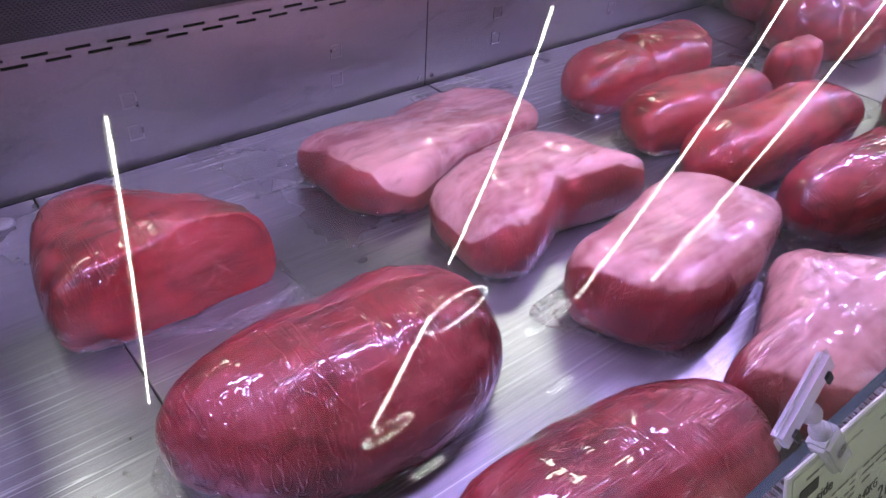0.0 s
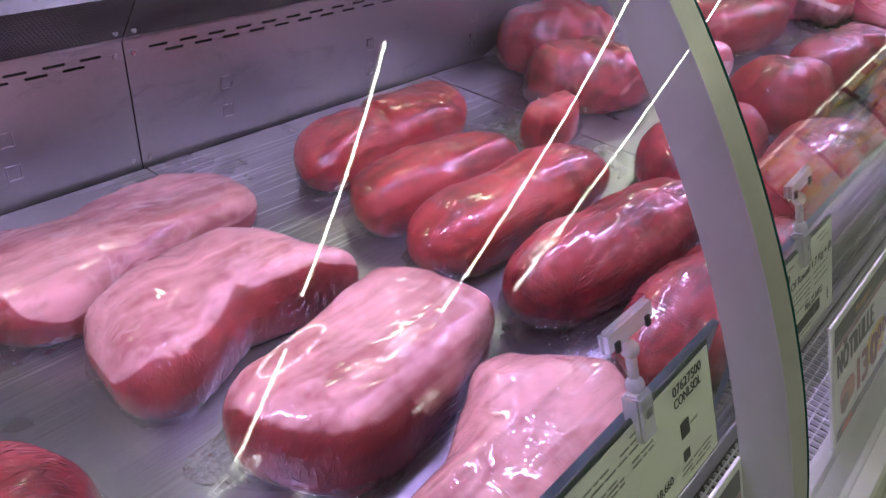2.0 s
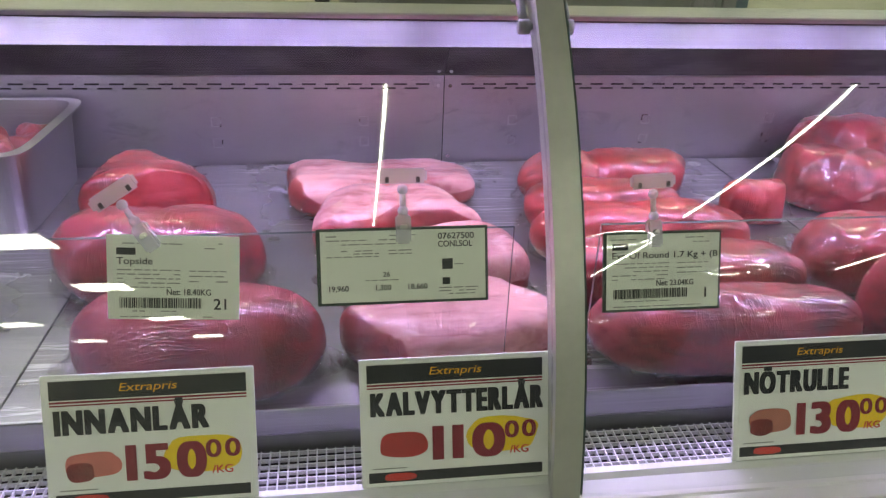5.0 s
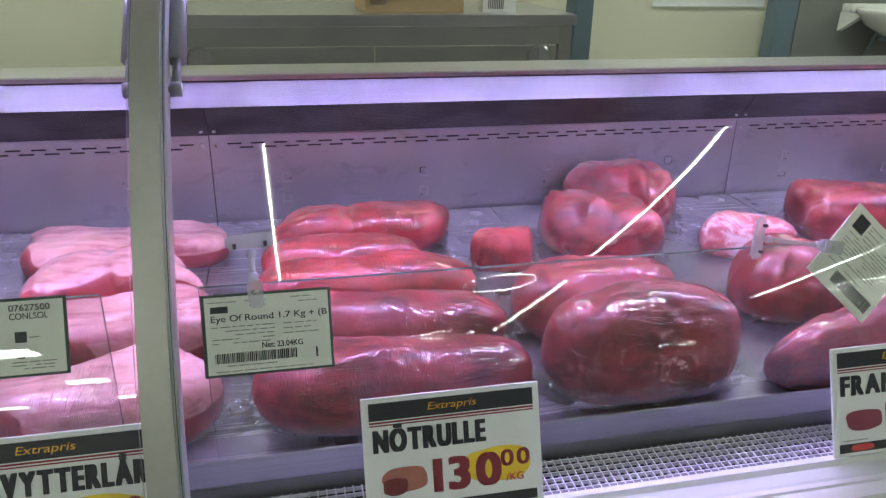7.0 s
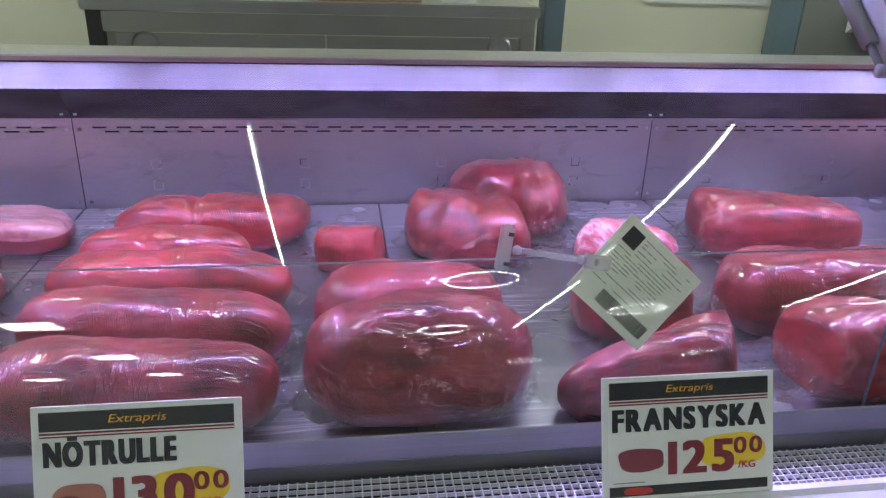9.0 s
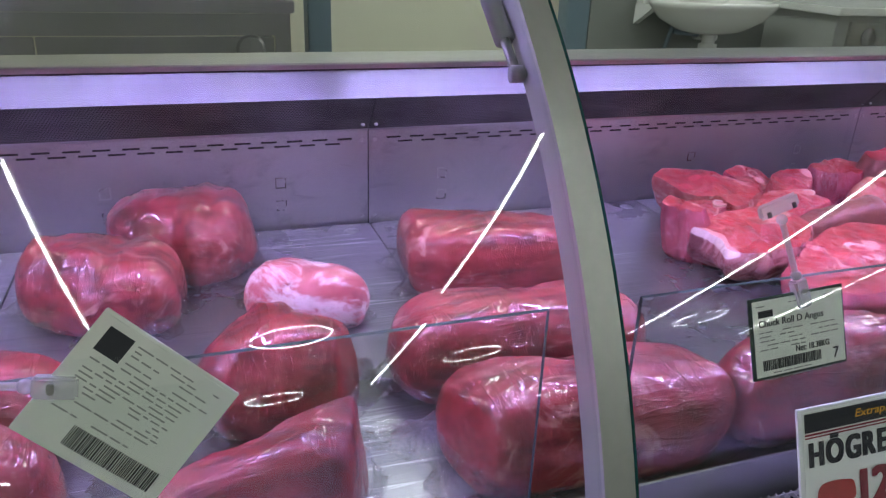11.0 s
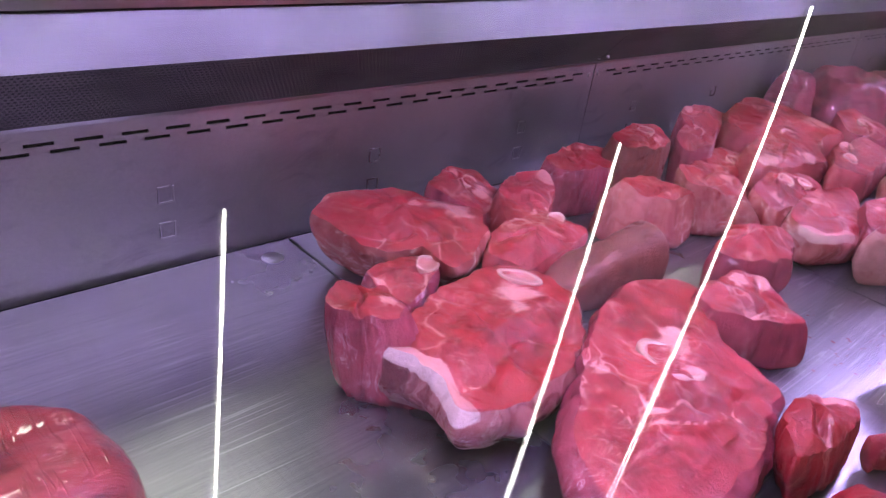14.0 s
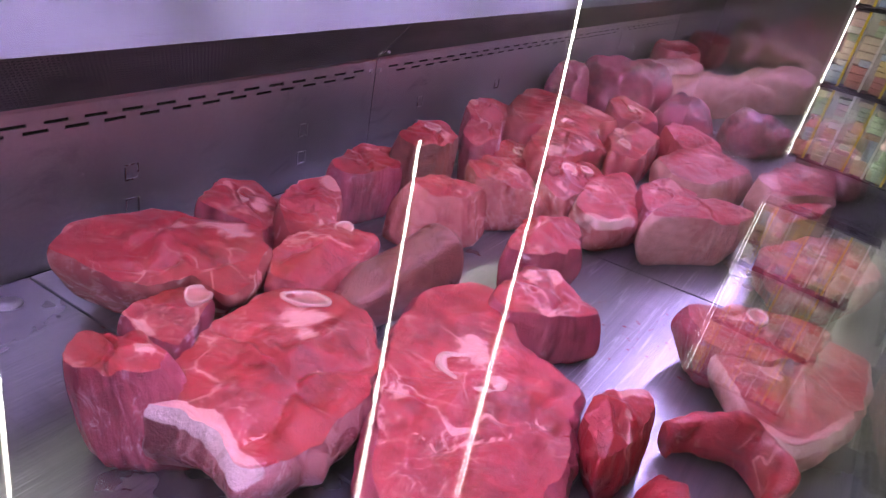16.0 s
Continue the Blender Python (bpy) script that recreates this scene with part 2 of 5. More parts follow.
def perforated(name):
    m, nt, b = nodes_of(name)
    tc = nt.nodes.new("ShaderNodeTexCoord")
    sep = nt.nodes.new("ShaderNodeSeparateXYZ")
    nt.links.new(tc.outputs["Object"], sep.inputs[0])
    pitch = 0.0055
    row = maths(nt, "FLOOR", maths(nt, "DIVIDE", sep.outputs[1], pitch * 0.87))
    u = maths(nt, "ADD", maths(nt, "DIVIDE", sep.outputs[0], pitch), maths(nt, "MULTIPLY", row, 0.5))
    fu = maths(nt, "SUBTRACT", maths(nt, "FRACT", u), 0.5)
    fv = maths(nt, "SUBTRACT", maths(nt, "FRACT", maths(nt, "DIVIDE", sep.outputs[1], pitch * 0.87)), 0.5)
    d = maths(nt, "SQRT", maths(nt, "ADD", maths(nt, "POWER", maths(nt, "ABSOLUTE", fu), 2.0), maths(nt, "POWER", maths(nt, "ABSOLUTE", fv), 2.0)))
    hole = ramp_value(nt, d, 0.33, 0.27)
    stain = noise_tex(nt, coords(nt, (6, 14, 14)), 1.0, 5, 0.6)
    steel = ramp(nt, stain, (0.35, (0.10, 0.085, 0.085)), (0.7, (0.28, 0.25, 0.25)))
    nt.links.new(mix(nt, hole, steel, (0.012, 0.01, 0.012)), b.inputs["Base Color"])
    nt.links.new(maths(nt, "MULTIPLY", maths(nt, "SUBTRACT", 1.0, hole), 0.9), b.inputs["Metallic"])
    b.inputs["Roughness"].default_value = 0.42
    return m


STEEL = brushed("brushed_steel", (0.56, 0.56, 0.57), 0.34)
STEEL_BACK = brushed("matt_steel_sheet", (0.54, 0.53, 0.55), 0.42, (300, 2, 300), 0.16, 0.55)
STEEL_BRIGHT = brushed("bright_steel_trim", (0.50, 0.50, 0.51), 0.30, (1.5, 500, 500), 0.06)
FROSTED_FAT = meat("wrapped_frosted_fat", (0.36, 0.08, 0.085), (0.20, 0.03, 0.035), (0.66, 0.52, 0.50), 0.56)
FASCIA = brushed("long_brushed_fascia", (0.25, 0.25, 0.27), 0.31, (1.5, 500, 500), 0.05)
_b = FASCIA.node_tree.nodes["Principled BSDF"]
_b.inputs["Anisotropic"].default_value = 0.85
_t = FASCIA.node_tree.nodes.new("ShaderNodeTangent")
_t.direction_type, _t.axis = "RADIAL", "X"
FASCIA.node_tree.links.new(_t.outputs[0], _b.inputs["Tangent"])
STEEL_TOP = brushed("worktop_steel", (0.48, 0.48, 0.46), 0.40)
# near-black: stands in for shade inside recesses, and colours the black parts
SHADE_AND_BLACK = painted("gap_shade_and_black", (0.02, 0.02, 0.022), 0.7)
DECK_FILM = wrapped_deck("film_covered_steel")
PERF = perforated("perforated_steel")
POST = painted("satin_aluminium", (0.47, 0.49, 0.45), 0.38, 0.55, 0.06, 80)
PLASTIC_GREY = painted("grey_strut_plastic", (0.20, 0.21, 0.20), 0.4, 0.2, 0.06, 60)
RAIL_WHITE = painted("white_rail_enamel", (0.58, 0.60, 0.56), 0.35, 0.0, 0.05, 40)
RAIL_GREY = painted("grey_base_enamel", (0.36, 0.38, 0.33), 0.4, 0.1, 0.06, 40)
GRATE_WHITE = painted("white_grate_enamel", (0.68, 0.68, 0.70), 0.35, 0.1, 0.06, 60)
LIP_GREY = brushed("lip_steel", (0.36, 0.37, 0.37), 0.38)
GLASS = clear("front_glass", (0.965, 0.985, 0.975))
GLASS_EDGE = painted("green_glass_edge", (0.012, 0.10, 0.065), 0.12, 0.0, 0.1, 20, 0)
ACRYLIC = clear("clear_acrylic", (0.97, 0.975, 0.98), 0.03)
ACRYLIC_EDGE = painted("acrylic_edge", (0.05, 0.075, 0.085), 0.2, 0.0, 0.1, 20, 0)


def frosted(name, colour, cover):
    m, nt, b = nodes_of(name)
    b.inputs["Base Color"].default_value = (*colour, 1)
    b.inputs["Roughness"].default_value = 0.22
    sh = nt.nodes.new("ShaderNodeMixShader")
    t = add(nt, "ShaderNodeBsdfTransparent")
    sh.inputs[0].default_value = cover
    nt.links.new(t.outputs[0], sh.inputs[1])
    nt.links.new(b.outputs[0], sh.inputs[2])
    nt.links.new(sh.outputs[0], nt.nodes["Material Output"].inputs[0])
    return m


PLASTIC_CLEAR = frosted("frosted_clip_plastic", (0.72, 0.72, 0.76), 0.42)
FILM = clear("cling_film", (0.96, 0.96, 0.97), 0.05, 2.4, 1.0)
STEEL_MIRROR = brushed("mirror_steel", (0.80, 0.80, 0.79), 0.07, (2, 300, 300), 0.03)
PAPER = painted("white_paper", (0.80, 0.82, 0.78), 0.6, 0.0, 0.02, 60, 0.02)
LABEL_PAPER = painted("label_paper", (0.76, 0.79, 0.71), 0.55, 0.0, 0.03, 60, 0.02)
INK = painted("black_ink", (0.018, 0.02, 0.025), 0.5, 0.0, 0.1, 40, 0)
INK_GREY = painted("grey_ink", (0.30, 0.32, 0.29), 0.6, 0.0, 0.1, 40, 0)
INK_RED = painted("dark_red_ink", (0.22, 0.012, 0.03), 0.5, 0.0, 0.1, 40, 0)
INK_BRIGHT = painted("bright_red_ink", (0.60, 0.045, 0.04), 0.5, 0.0, 0.1, 40, 0)
INK_YELLOW = painted("yellow_ink", (0.85, 0.62, 0.02), 0.5, 0.0, 0.06, 40, 0)
INK_ORANGE = painted("orange_ink", (0.85, 0.42, 0.02), 0.5, 0.0, 0.06, 40, 0)
HOLDER_GREEN = painted("dark_green_holder", (0.03, 0.055, 0.04), 0.4, 0.0, 0.1, 40, 0)
WALL = painted("cream_wall_panel", (0.66, 0.65, 0.50), 0.5, 0.0, 0.04, 6, 0.03)
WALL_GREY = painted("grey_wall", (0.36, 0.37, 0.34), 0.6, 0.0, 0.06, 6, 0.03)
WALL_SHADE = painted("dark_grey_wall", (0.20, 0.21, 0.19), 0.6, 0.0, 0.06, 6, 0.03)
COLUMN = painted("blue_grey_column", (0.15, 0.21, 0.25), 0.45, 0.2, 0.06, 10, 0.03)
FLOOR = painted("grey_floor_tile", (0.30, 0.30, 0.28), 0.35, 0.0, 0.1, 8, 0.03)
CEILING = painted("ceiling_tile", (0.55, 0.55, 0.52), 0.8, 0.0, 0.05, 12, 0.04)
CERAMIC = painted("white_ceramic", (0.80, 0.80, 0.76), 0.15, 0.0, 0.02, 10, 0)
CARDBOARD = painted("brown_cardboard", (0.42, 0.30, 0.15), 0.7, 0.0, 0.08, 30, 0.05)
SCREW = brushed("screw_steel", (0.65, 0.65, 0.66), 0.28)
TUBE = glow("lamp_tube", (1.0, 0.97, 0.84), 56.0)
LED_CHIP = glow("led_chip", (0.63, 0.445, 1.0), 520.0)

BEEF = meat("wrapped_beef", (0.20, 0.017, 0.022), (0.085, 0.006, 0.009), (0.44, 0.19, 0.165), 0.36)
BEEF_BROWN = meat("wrapped_dark_beef", (0.16, 0.013, 0.018), (0.075, 0.005, 0.008), (0.38, 0.15, 0.13), 0.27)
BEEF_LOG = meat("wrapped_eye_round", (0.25, 0.022, 0.024), (0.12, 0.008, 0.010), (0.50, 0.19, 0.145), 0.36)
BEEF_FAT = meat("wrapped_beef_with_fat", (0.20, 0.019, 0.025), (0.085, 0.006, 0.010), (0.50, 0.27, 0.235), 0.44)
VEAL = meat("wrapped_veal", (0.40, 0.19, 0.170), (0.27, 0.085, 0.082), (0.53, 0.36, 0.32), 0.48, 1.0, under=(0.22, 0.028, 0.030))
CHUCK = meat("wrapped_chuck", (0.21, 0.020, 0.024), (0.09, 0.007, 0.010), (0.50, 0.25, 0.21), 0.48, 1.0, fibre=(5, 34, 60))
CUT_BEEF = meat("cut_beef_face", (0.25, 0.018, 0.022), (0.16, 0.010, 0.014), (0.55, 0.22, 0.20), 0.18, 0.6)
CUT_VEAL = meat("veal_side", (0.36, 0.060, 0.062), (0.22, 0.025, 0.028), (0.66, 0.36, 0.31), 0.38, 0.8)
STEAK = meat("fresh_cut_steak", (0.31, 0.015, 0.022), (0.18, 0.007, 0.011), (0.62, 0.29, 0.25), 0.17, 0.0, 0.27, (45, 18, 60), 0.7)
SHANK_SIDE = meat("shank_membrane", (0.31, 0.052, 0.075), (0.14, 0.014, 0.030), (0.58, 0.34, 0.38), 0.43, 0.0, 0.16, (60, 60, 6))
SHANK_PALE = meat("pale_shank_side", (0.42, 0.080, 0.085), (0.23, 0.020, 0.026), (0.64, 0.38, 0.34), 0.44, 0.0, 0.18, (50, 50, 8))
FAT_SIDE = meat("worn_fat_side", (0.46, 0.145, 0.125), (0.28, 0.030, 0.034), (0.64, 0.43, 0.35), 0.47, 0.0, 0.20, (30, 30, 10))
TENDON_SIDE = meat("white_tendon_side", (0.34, 0.12, 0.12), (0.09, 0.012, 0.020), (0.62, 0.47, 0.43), 0.40, 0.0, 0.22, (40, 40, 8))
SKIN = meat("pale_skin", (0.50, 0.245, 0.20), (0.36, 0.10, 0.088), (0.60, 0.39, 0.31), 0.46, 0.0, 0.28)
LIVER = meat("brown_rind", (0.20, 0.055, 0.045), (0.12, 0.03, 0.028), (0.34, 0.14, 0.11), 0.3, 0.0, 0.25)
BAGGED = meat("bagged_meat", (0.27, 0.045, 0.065), (0.11, 0.012, 0.025), (0.58, 0.36, 0.37), 0.46, 1.0)
BONE = painted("raw_bone", (0.52, 0.29, 0.24), 0.35, 0.0, 0.22, 70, 0.2)
MARROW = painted("pink_marrow", (0.48, 0.17, 0.15), 0.35, 0.0, 0.25, 60, 0.2)

# ---- mesh helpers ----
def finish(name, bm, material, parent=None, smooth=False):
    me = bpy.data.meshes.new(name)
    bm.normal_update()
    bm.to_mesh(me)
    bm.free()
    for m in material if isinstance(material, (list, tuple)) else (material,):
        me.materials.append(m)
    if smooth:
        me.polygons.foreach_set("use_smooth", [True] * len(me.polygons))
    ob = new(name, me)
    if parent:
        ob.parent = parent
    return ob


def part(name, bm, material, parent, label="", smooth=False, m=None):
    ob = finish(name, bm, material, parent, smooth)
    if m is not None:
        ob.matrix_basis = m
    return tagged(ob, label)


def thing(name, m, label, category, group="", kind=""):
    ob = new(name)
    ob.empty_display_size = 0.05
    ob.matrix_basis = m
    return tagged(ob, label, category, group, kind)


def box(bm, x0, x1, y0, y1, z0, z1, bevel=0.0, mi=0):
    made = bmesh.ops.create_cube(bm, size=1.0, matrix=Matrix.LocRotScale(((x0 + x1) / 2, (y0 + y1) / 2, (z0 + z1) / 2), None, (x1 - x0, y1 - y0, z1 - z0)))
    faces = {f for v in made["verts"] for f in v.link_faces}
    for f in faces:
        f.material_index = mi
    if bevel:
        edges = {e for v in made["verts"] for e in v.link_edges}
        bmesh.ops.bevel(bm, geom=list(edges), offset=bevel, segments=2, affect="EDGES")
    return bm


def boxed(x0, x1, y0, y1, z0, z1, bevel=0.0):
    return box(bmesh.new(), x0, x1, y0, y1, z0, z1, bevel)


def rod(bm, a, b, r, seg=12, r2=None):
    a, b = Vector(a), Vector(b)
    q = (b - a).to_track_quat("Z", "Y").to_matrix().to_4x4()
    bmesh.ops.create_cone(bm, cap_ends=True, segments=seg, radius1=r, radius2=r if r2 is None else r2, depth=(b - a).length, matrix=Matrix.Translation((a + b) / 2) @ q)
    return bm


def sweep(profile, x0, x1, closed=True):
    """A profile in (y, z) drawn out along x."""
    bm = bmesh.new()
    a = [bm.verts.new((x0, y, z)) for y, z in profile]
    b = [bm.verts.new((x1, y, z)) for y, z in profile]
    n = len(profile)
    for i in range(n if closed else n - 1):
        j = (i + 1) % n
        bm.faces.new((a[i], a[j], b[j], b[i]))
    if closed:
        bm.faces.new(a[::-1])
        bm.faces.new(b)
    bmesh.ops.recalc_face_normals(bm, faces=bm.faces)
    return bm


# the front glass is an arc round (ARC_Y, ARC_Z)
ARC_Y, ARC_Z, ARC_R = 0.9615, 0.6034, 0.9557
ANGLE_LOW, ANGLE_HIGH = 169.3, 123.0


def on_arc(deg, r):
    return ARC_Y + r * math.cos(radians(deg)), ARC_Z + r * math.sin(radians(deg))


def arc_bar(r_out, r_in, low, high, x0, x1, steps=28):
    angles = [low + (high - low) * i / steps for i in range(steps + 1)]
    return sweep([on_arc(a, r_out) for a in angles] + [on_arc(a, r_in) for a in angles[::-1]], x0, x1)


# ---- the refrigerated counter ----
def back_panel_mesh():
    """A sheet with two staggered rows of air slots, one module wide."""
    bm = bmesh.new()
    w, y = MODULE - 0.0024, 0.0

    def quad(xa, xb, za, zb):
        bm.faces.new([bm.verts.new(p) for p in ((xa, y, za), (xb, y, za), (xb, y, zb), (xa, y, zb))])

    def row(za, zb, first):
        x = 0.0
        s = first
        while s + 0.029 < w - 0.03:
            quad(x, s, za, zb)
            x = s + 0.029
            s += 0.0480
        quad(x, w, za, zb)

    quad(0, w, 0, 0.1668)
    row(0.1668, 0.1708, 0.060)
    quad(0, w, 0.1708, 0.1757)
    row(0.1757, 0.1797, 0.036)
    quad(0, w, 0.1797, 0.2)
    bmesh.ops.remove_doubles(bm, verts=bm.verts, dist=1e-5)
    made = bmesh.ops.extrude_face_region(bm, geom=list(bm.faces))
    bmesh.ops.translate(bm, verts=[v for v in made["geom"] if isinstance(v, bmesh.types.BMVert)], vec=(0, 0.0015, 0))
    bmesh.ops.recalc_face_normals(bm, faces=bm.faces)
    return bm


def hook_slot_mesh():
    """A punched square tab: a raised rim with a shallow field."""
    bm = bmesh.new()
    for x0, x1, z0, z1 in ((-0.010, -0.008, -0.010, 0.010), (0.008, 0.010, -0.010, 0.010), (-0.010, 0.010, -0.0110, -0.009), (-0.010, 0.004, 0.009, 0.0105)):
        box(bm, x0, x1, -0.0015, 0.0005, z0, z1)
    return bm


def disc_mesh(r, h, ring=False):
    bm = bmesh.new()
    rod(bm, (0, 0, 0), (0, 0, h), r, 16, r * 0.85)
    if ring:
        rod(bm, (0, 0, h * 0.5), (0, 0, h * 1.25), r * 0.55, 12)
    return bm


def counter_module(x, glass_left, glass_right, shift=0.0):
    """One 1.25 m module with its left joint at x."""
    top = thing("refrigerated_display_counter", pose(x, 0, 0), "steel refrigerated meat counter with curved glass front", "display counter", "counter modules")
    w = MODULE - 0.002
    for k in (0, 1):
        s = k * PITCH
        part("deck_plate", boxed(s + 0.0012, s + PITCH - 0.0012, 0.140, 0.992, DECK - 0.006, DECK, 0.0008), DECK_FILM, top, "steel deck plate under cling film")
        part("deck_plug", disc_mesh(0.015, 0.0015, True), STEEL, top, "round steel plug", True, m=pose(s + PITCH - 0.045, 0.955, DECK))
    panel = part("back_panel", back_panel_mesh(), STEEL_BACK, top, "slotted grey steel back panel", m=pose(0.0006, BACK, DECK - 0.004))
    for hx in (0.154, 0.464, 0.766, 1.076):
        for hz in (0.096, 0.050):
            part("hook_slot", hook_slot_mesh(), SCREW, panel, m=pose(hx, 0, hz + 0.002))
    for sx in (0.012, MODULE - 0.014):
        for sz in (0.016, 0.174):
            part("screw", disc_mesh(0.0042, 0.002), SCREW, panel, m=pose(sx, 0, sz, 90))
        part("screw", disc_mesh(0.004, 0.002), SCREW, top, m=pose(sx, 0.9875, 1.024, 51))
    # perforated air grille, sloping out towards its top
    part("air_grille", boxed(0.001, MODULE - 0.001, 0, 0.097, -0.002, 0), PERF, top, "dark perforated air grille", m=pose(0, 1.000, 1.011, 129.5, 0, 0))
    part("grille_flange", sweep([(0.9985, 1.009), (0.9975, 1.0135), (1.001, 1.0135), (1.001, 1.009)], 0.001, MODULE - 0.001), STEEL, top)
    # near-black fill gives the slots and plate joints their shade by colour
    part("shadow_box", boxed(0, w, 1.010, 1.03, 0.75, 1.07), SHADE_AND_BLACK, top)
    part("deck_underside", boxed(0, w, 0.15, 0.99, 0.70, DECK - 0.012), SHADE_AND_BLACK, top)
    fascia = sweep([(0.935, 1.085), (0.952, 1.1325), (0.962, 1.1325), (0.945, 1.083)], 0, MODULE)
    part("fascia_strip", fascia, FASCIA, top, "bright steel fascia strip")
    part("fascia_gap", sweep([(0.953, 1.132), (0.953, 1.137), (1.0, 1.137), (1.0, 1.132)], 0, MODULE), SHADE_AND_BLACK, top)
    work = sweep([(0.944, 1.137), (0.942, 1.1455), (0.945, 1.148), (1.075, 1.148), (1.077, 1.146), (1.077, 1.10), (1.07, 1.10), (1.07, 1.137)], 0, MODULE)
    part("worktop", work, STEEL_TOP, top, "brushed steel service worktop")
    part("rear_cabinet", boxed(0, w, 1.035, 1.068, 0.0, 1.099), STEEL, top)
    lip = sweep([(0.1385, DECK), (0.137, 0.8365), (0.1345, 0.8375), (0.133, 0.836), (0.132, 0.802), (0.137, 0.797), (0.137, 0.768), (0.142, 0.768), (0.142, DECK)], 0, w)
    part("deck_lip", lip, LIP_GREY, top, "grey steel front lip")
    # air return grate
    g = bmesh.new()
    y = 0.064
    while y < 0.134:
        box(g, 0.0, w, y, y + 0.0016, 0.772, 0.7775)
        y += 0.0108
    gx = 0.004
    while gx < w:
        box(g, gx, gx + 0.0016, 0.063, 0.1335, 0.7722, 0.7772)
        gx += 0.0108
    tagged(part("air_return_grate", g, GRATE_WHITE, top, "white square-mesh air grate"), kind="stuff")
    part("grate_trough", boxed(0, w, 0.062, 0.137, 0.70, 0.735), SHADE_AND_BLACK, top)
    rail = sweep([(0.064, 0.70), (0.064, 0.783), (0.060, 0.787), (0.052, 0.786), (0.047, 0.780), (0.024, 0.772), (0.022, 0.7695), (0.006, 0.764), (0.002, 0.758), (0.004, 0.70)], 0.0005, w)
    part("front_rail", rail, RAIL_WHITE, top, "white enamelled glass rail")
    part("base_strip", sweep([(0.005, 0.756), (-0.004, 0.750), (-0.010, 0.70), (-0.008, 0.69), (0.02, 0.69), (0.02, 0.756)], 0.0005, w), RAIL_GREY, top)
    bumper = [(0.0, 0.692)] + [(-0.012 - 0.026 * math.sin(a), 0.662 + 0.03 * math.cos(a)) for a in np.linspace(0.15, 3.0, 9)] + [(0.0, 0.63)]
    part("bumper", sweep(bumper, 0.0, MODULE), RAIL_WHITE, top, "rounded white bumper rail")
    part("base_panel", boxed(0, w, 0.004, 0.03, 0.10, 0.69), RAIL_GREY, top)
    part("plinth", boxed(0, w, 0.05, 1.03, 0.0, 0.10), SHADE_AND_BLACK, top)
    # glass
    pane = arc_bar(ARC_R, ARC_R - 0.007, ANGLE_LOW, ANGLE_HIGH, glass_left, glass_right)
    for f in pane.faces:
        if f.normal.x < -0.9:
            f.material_index = 1
    bmesh.ops.split_edges(pane, edges=[e for e in pane.edges if len(e.link_faces) == 2 and e.calc_face_angle() > 0.6])
    ob = part("front_glass", pane, (GLASS, GLASS_EDGE), top, "curved clear front glass", True)
    ob.data.polygons.foreach_set("use_smooth", [abs(p.normal.x) < 0.5 for p in ob.data.polygons])
    ob.visible_shadow = False
    riser = boxed(0.055, MODULE - 0.042, 0.1425, 0.1475, 0.826, 1.055)
    for f in riser.faces:
        if abs(f.normal.y) < 0.5:
            f.material_index = 1
    ob = part("riser_glass", riser, (ACRYLIC, ACRYLIC_EDGE), top, "low clear acrylic riser")
    ob.visible_shadow = False
    # post at the left joint, with a gas strut on each side
    post = part("glass_post", arc_bar(ARC_R - 0.008, ARC_R - 0.041, ANGLE_LOW + 0.2, ANGLE_HIGH, shift - 0.003, shift + 0.030), POST, top, "curved satin aluminium glass post")
    face = part("post_trim", arc_bar(ARC_R - 0.0005, ARC_R - 0.0075, ANGLE_LOW + 0.2, ANGLE_HIGH, shift - 0.0055, shift + 0.0255), POST, post)
    for side in (-1, 1):
        sx = shift + 0.013 + side * 0.0255
        strut = part("gas_strut", rod(bmesh.new(), (sx, 0.325, 1.2655), (sx, 0.56, 1.456), 0.0108, 16), PLASTIC_GREY, post, "grey gas strut", True)
        eye = bmesh.new()
        rod(eye, (sx, 0.292, 1.239), (sx, 0.327, 1.267), 0.0052, 10)
        rod(eye, (sx - 0.006, 0.291, 1.238), (sx + 0.006, 0.291, 1.238), 0.0088, 14)
        rod(eye, (shift + 0.012 + side * 0.013, 0.291, 1.238), (sx, 0.291, 1.238), 0.004, 10)
        part("strut_end", eye, PLASTIC_GREY, post, "", True)
    # LED bar under the head of the glass
    part("led_housing", boxed(0.02, w - 0.02, 0.445, 0.475, 1.42, 1.44, 0.002), STEEL, top)
    # unseen lips added to keep the violet light off the workbench
    part("led_lip", boxed(0.02, w - 0.02, 0.4752, 0.4772, 1.409, 1.44), STEEL, top)
    part("led_lip", boxed(0.02, w - 0.02, 0.4428, 0.4448, 1.409, 1.44), STEEL, top)
    chips = bmesh.new()
    k = 0.04
    while k < w - 0.04:
        box(chips, k, k + 0.007, 0.452, 0.459, 1.4175, 1.4198)
        k += 0.022
    tagged(part("led_chips", chips, LED_CHIP, top, "row of violet-white LED chips"), kind="stuff")
    return top


JOINTS = [X0 - 2 * MODULE + MODULE * i for i in range(6)]
for jx in JOINTS:
    if jx + 0.1 < CASE_RIGHT:
        right_shift = -0.010 if abs(jx + MODULE - 1.95) < 0.01 else 0.0
        own_shift = -0.010 if abs(jx - 1.95) < 0.01 else 0.0
        counter_module(jx, own_shift + 0.0285, MODULE - 0.0085 + right_shift, own_shift)


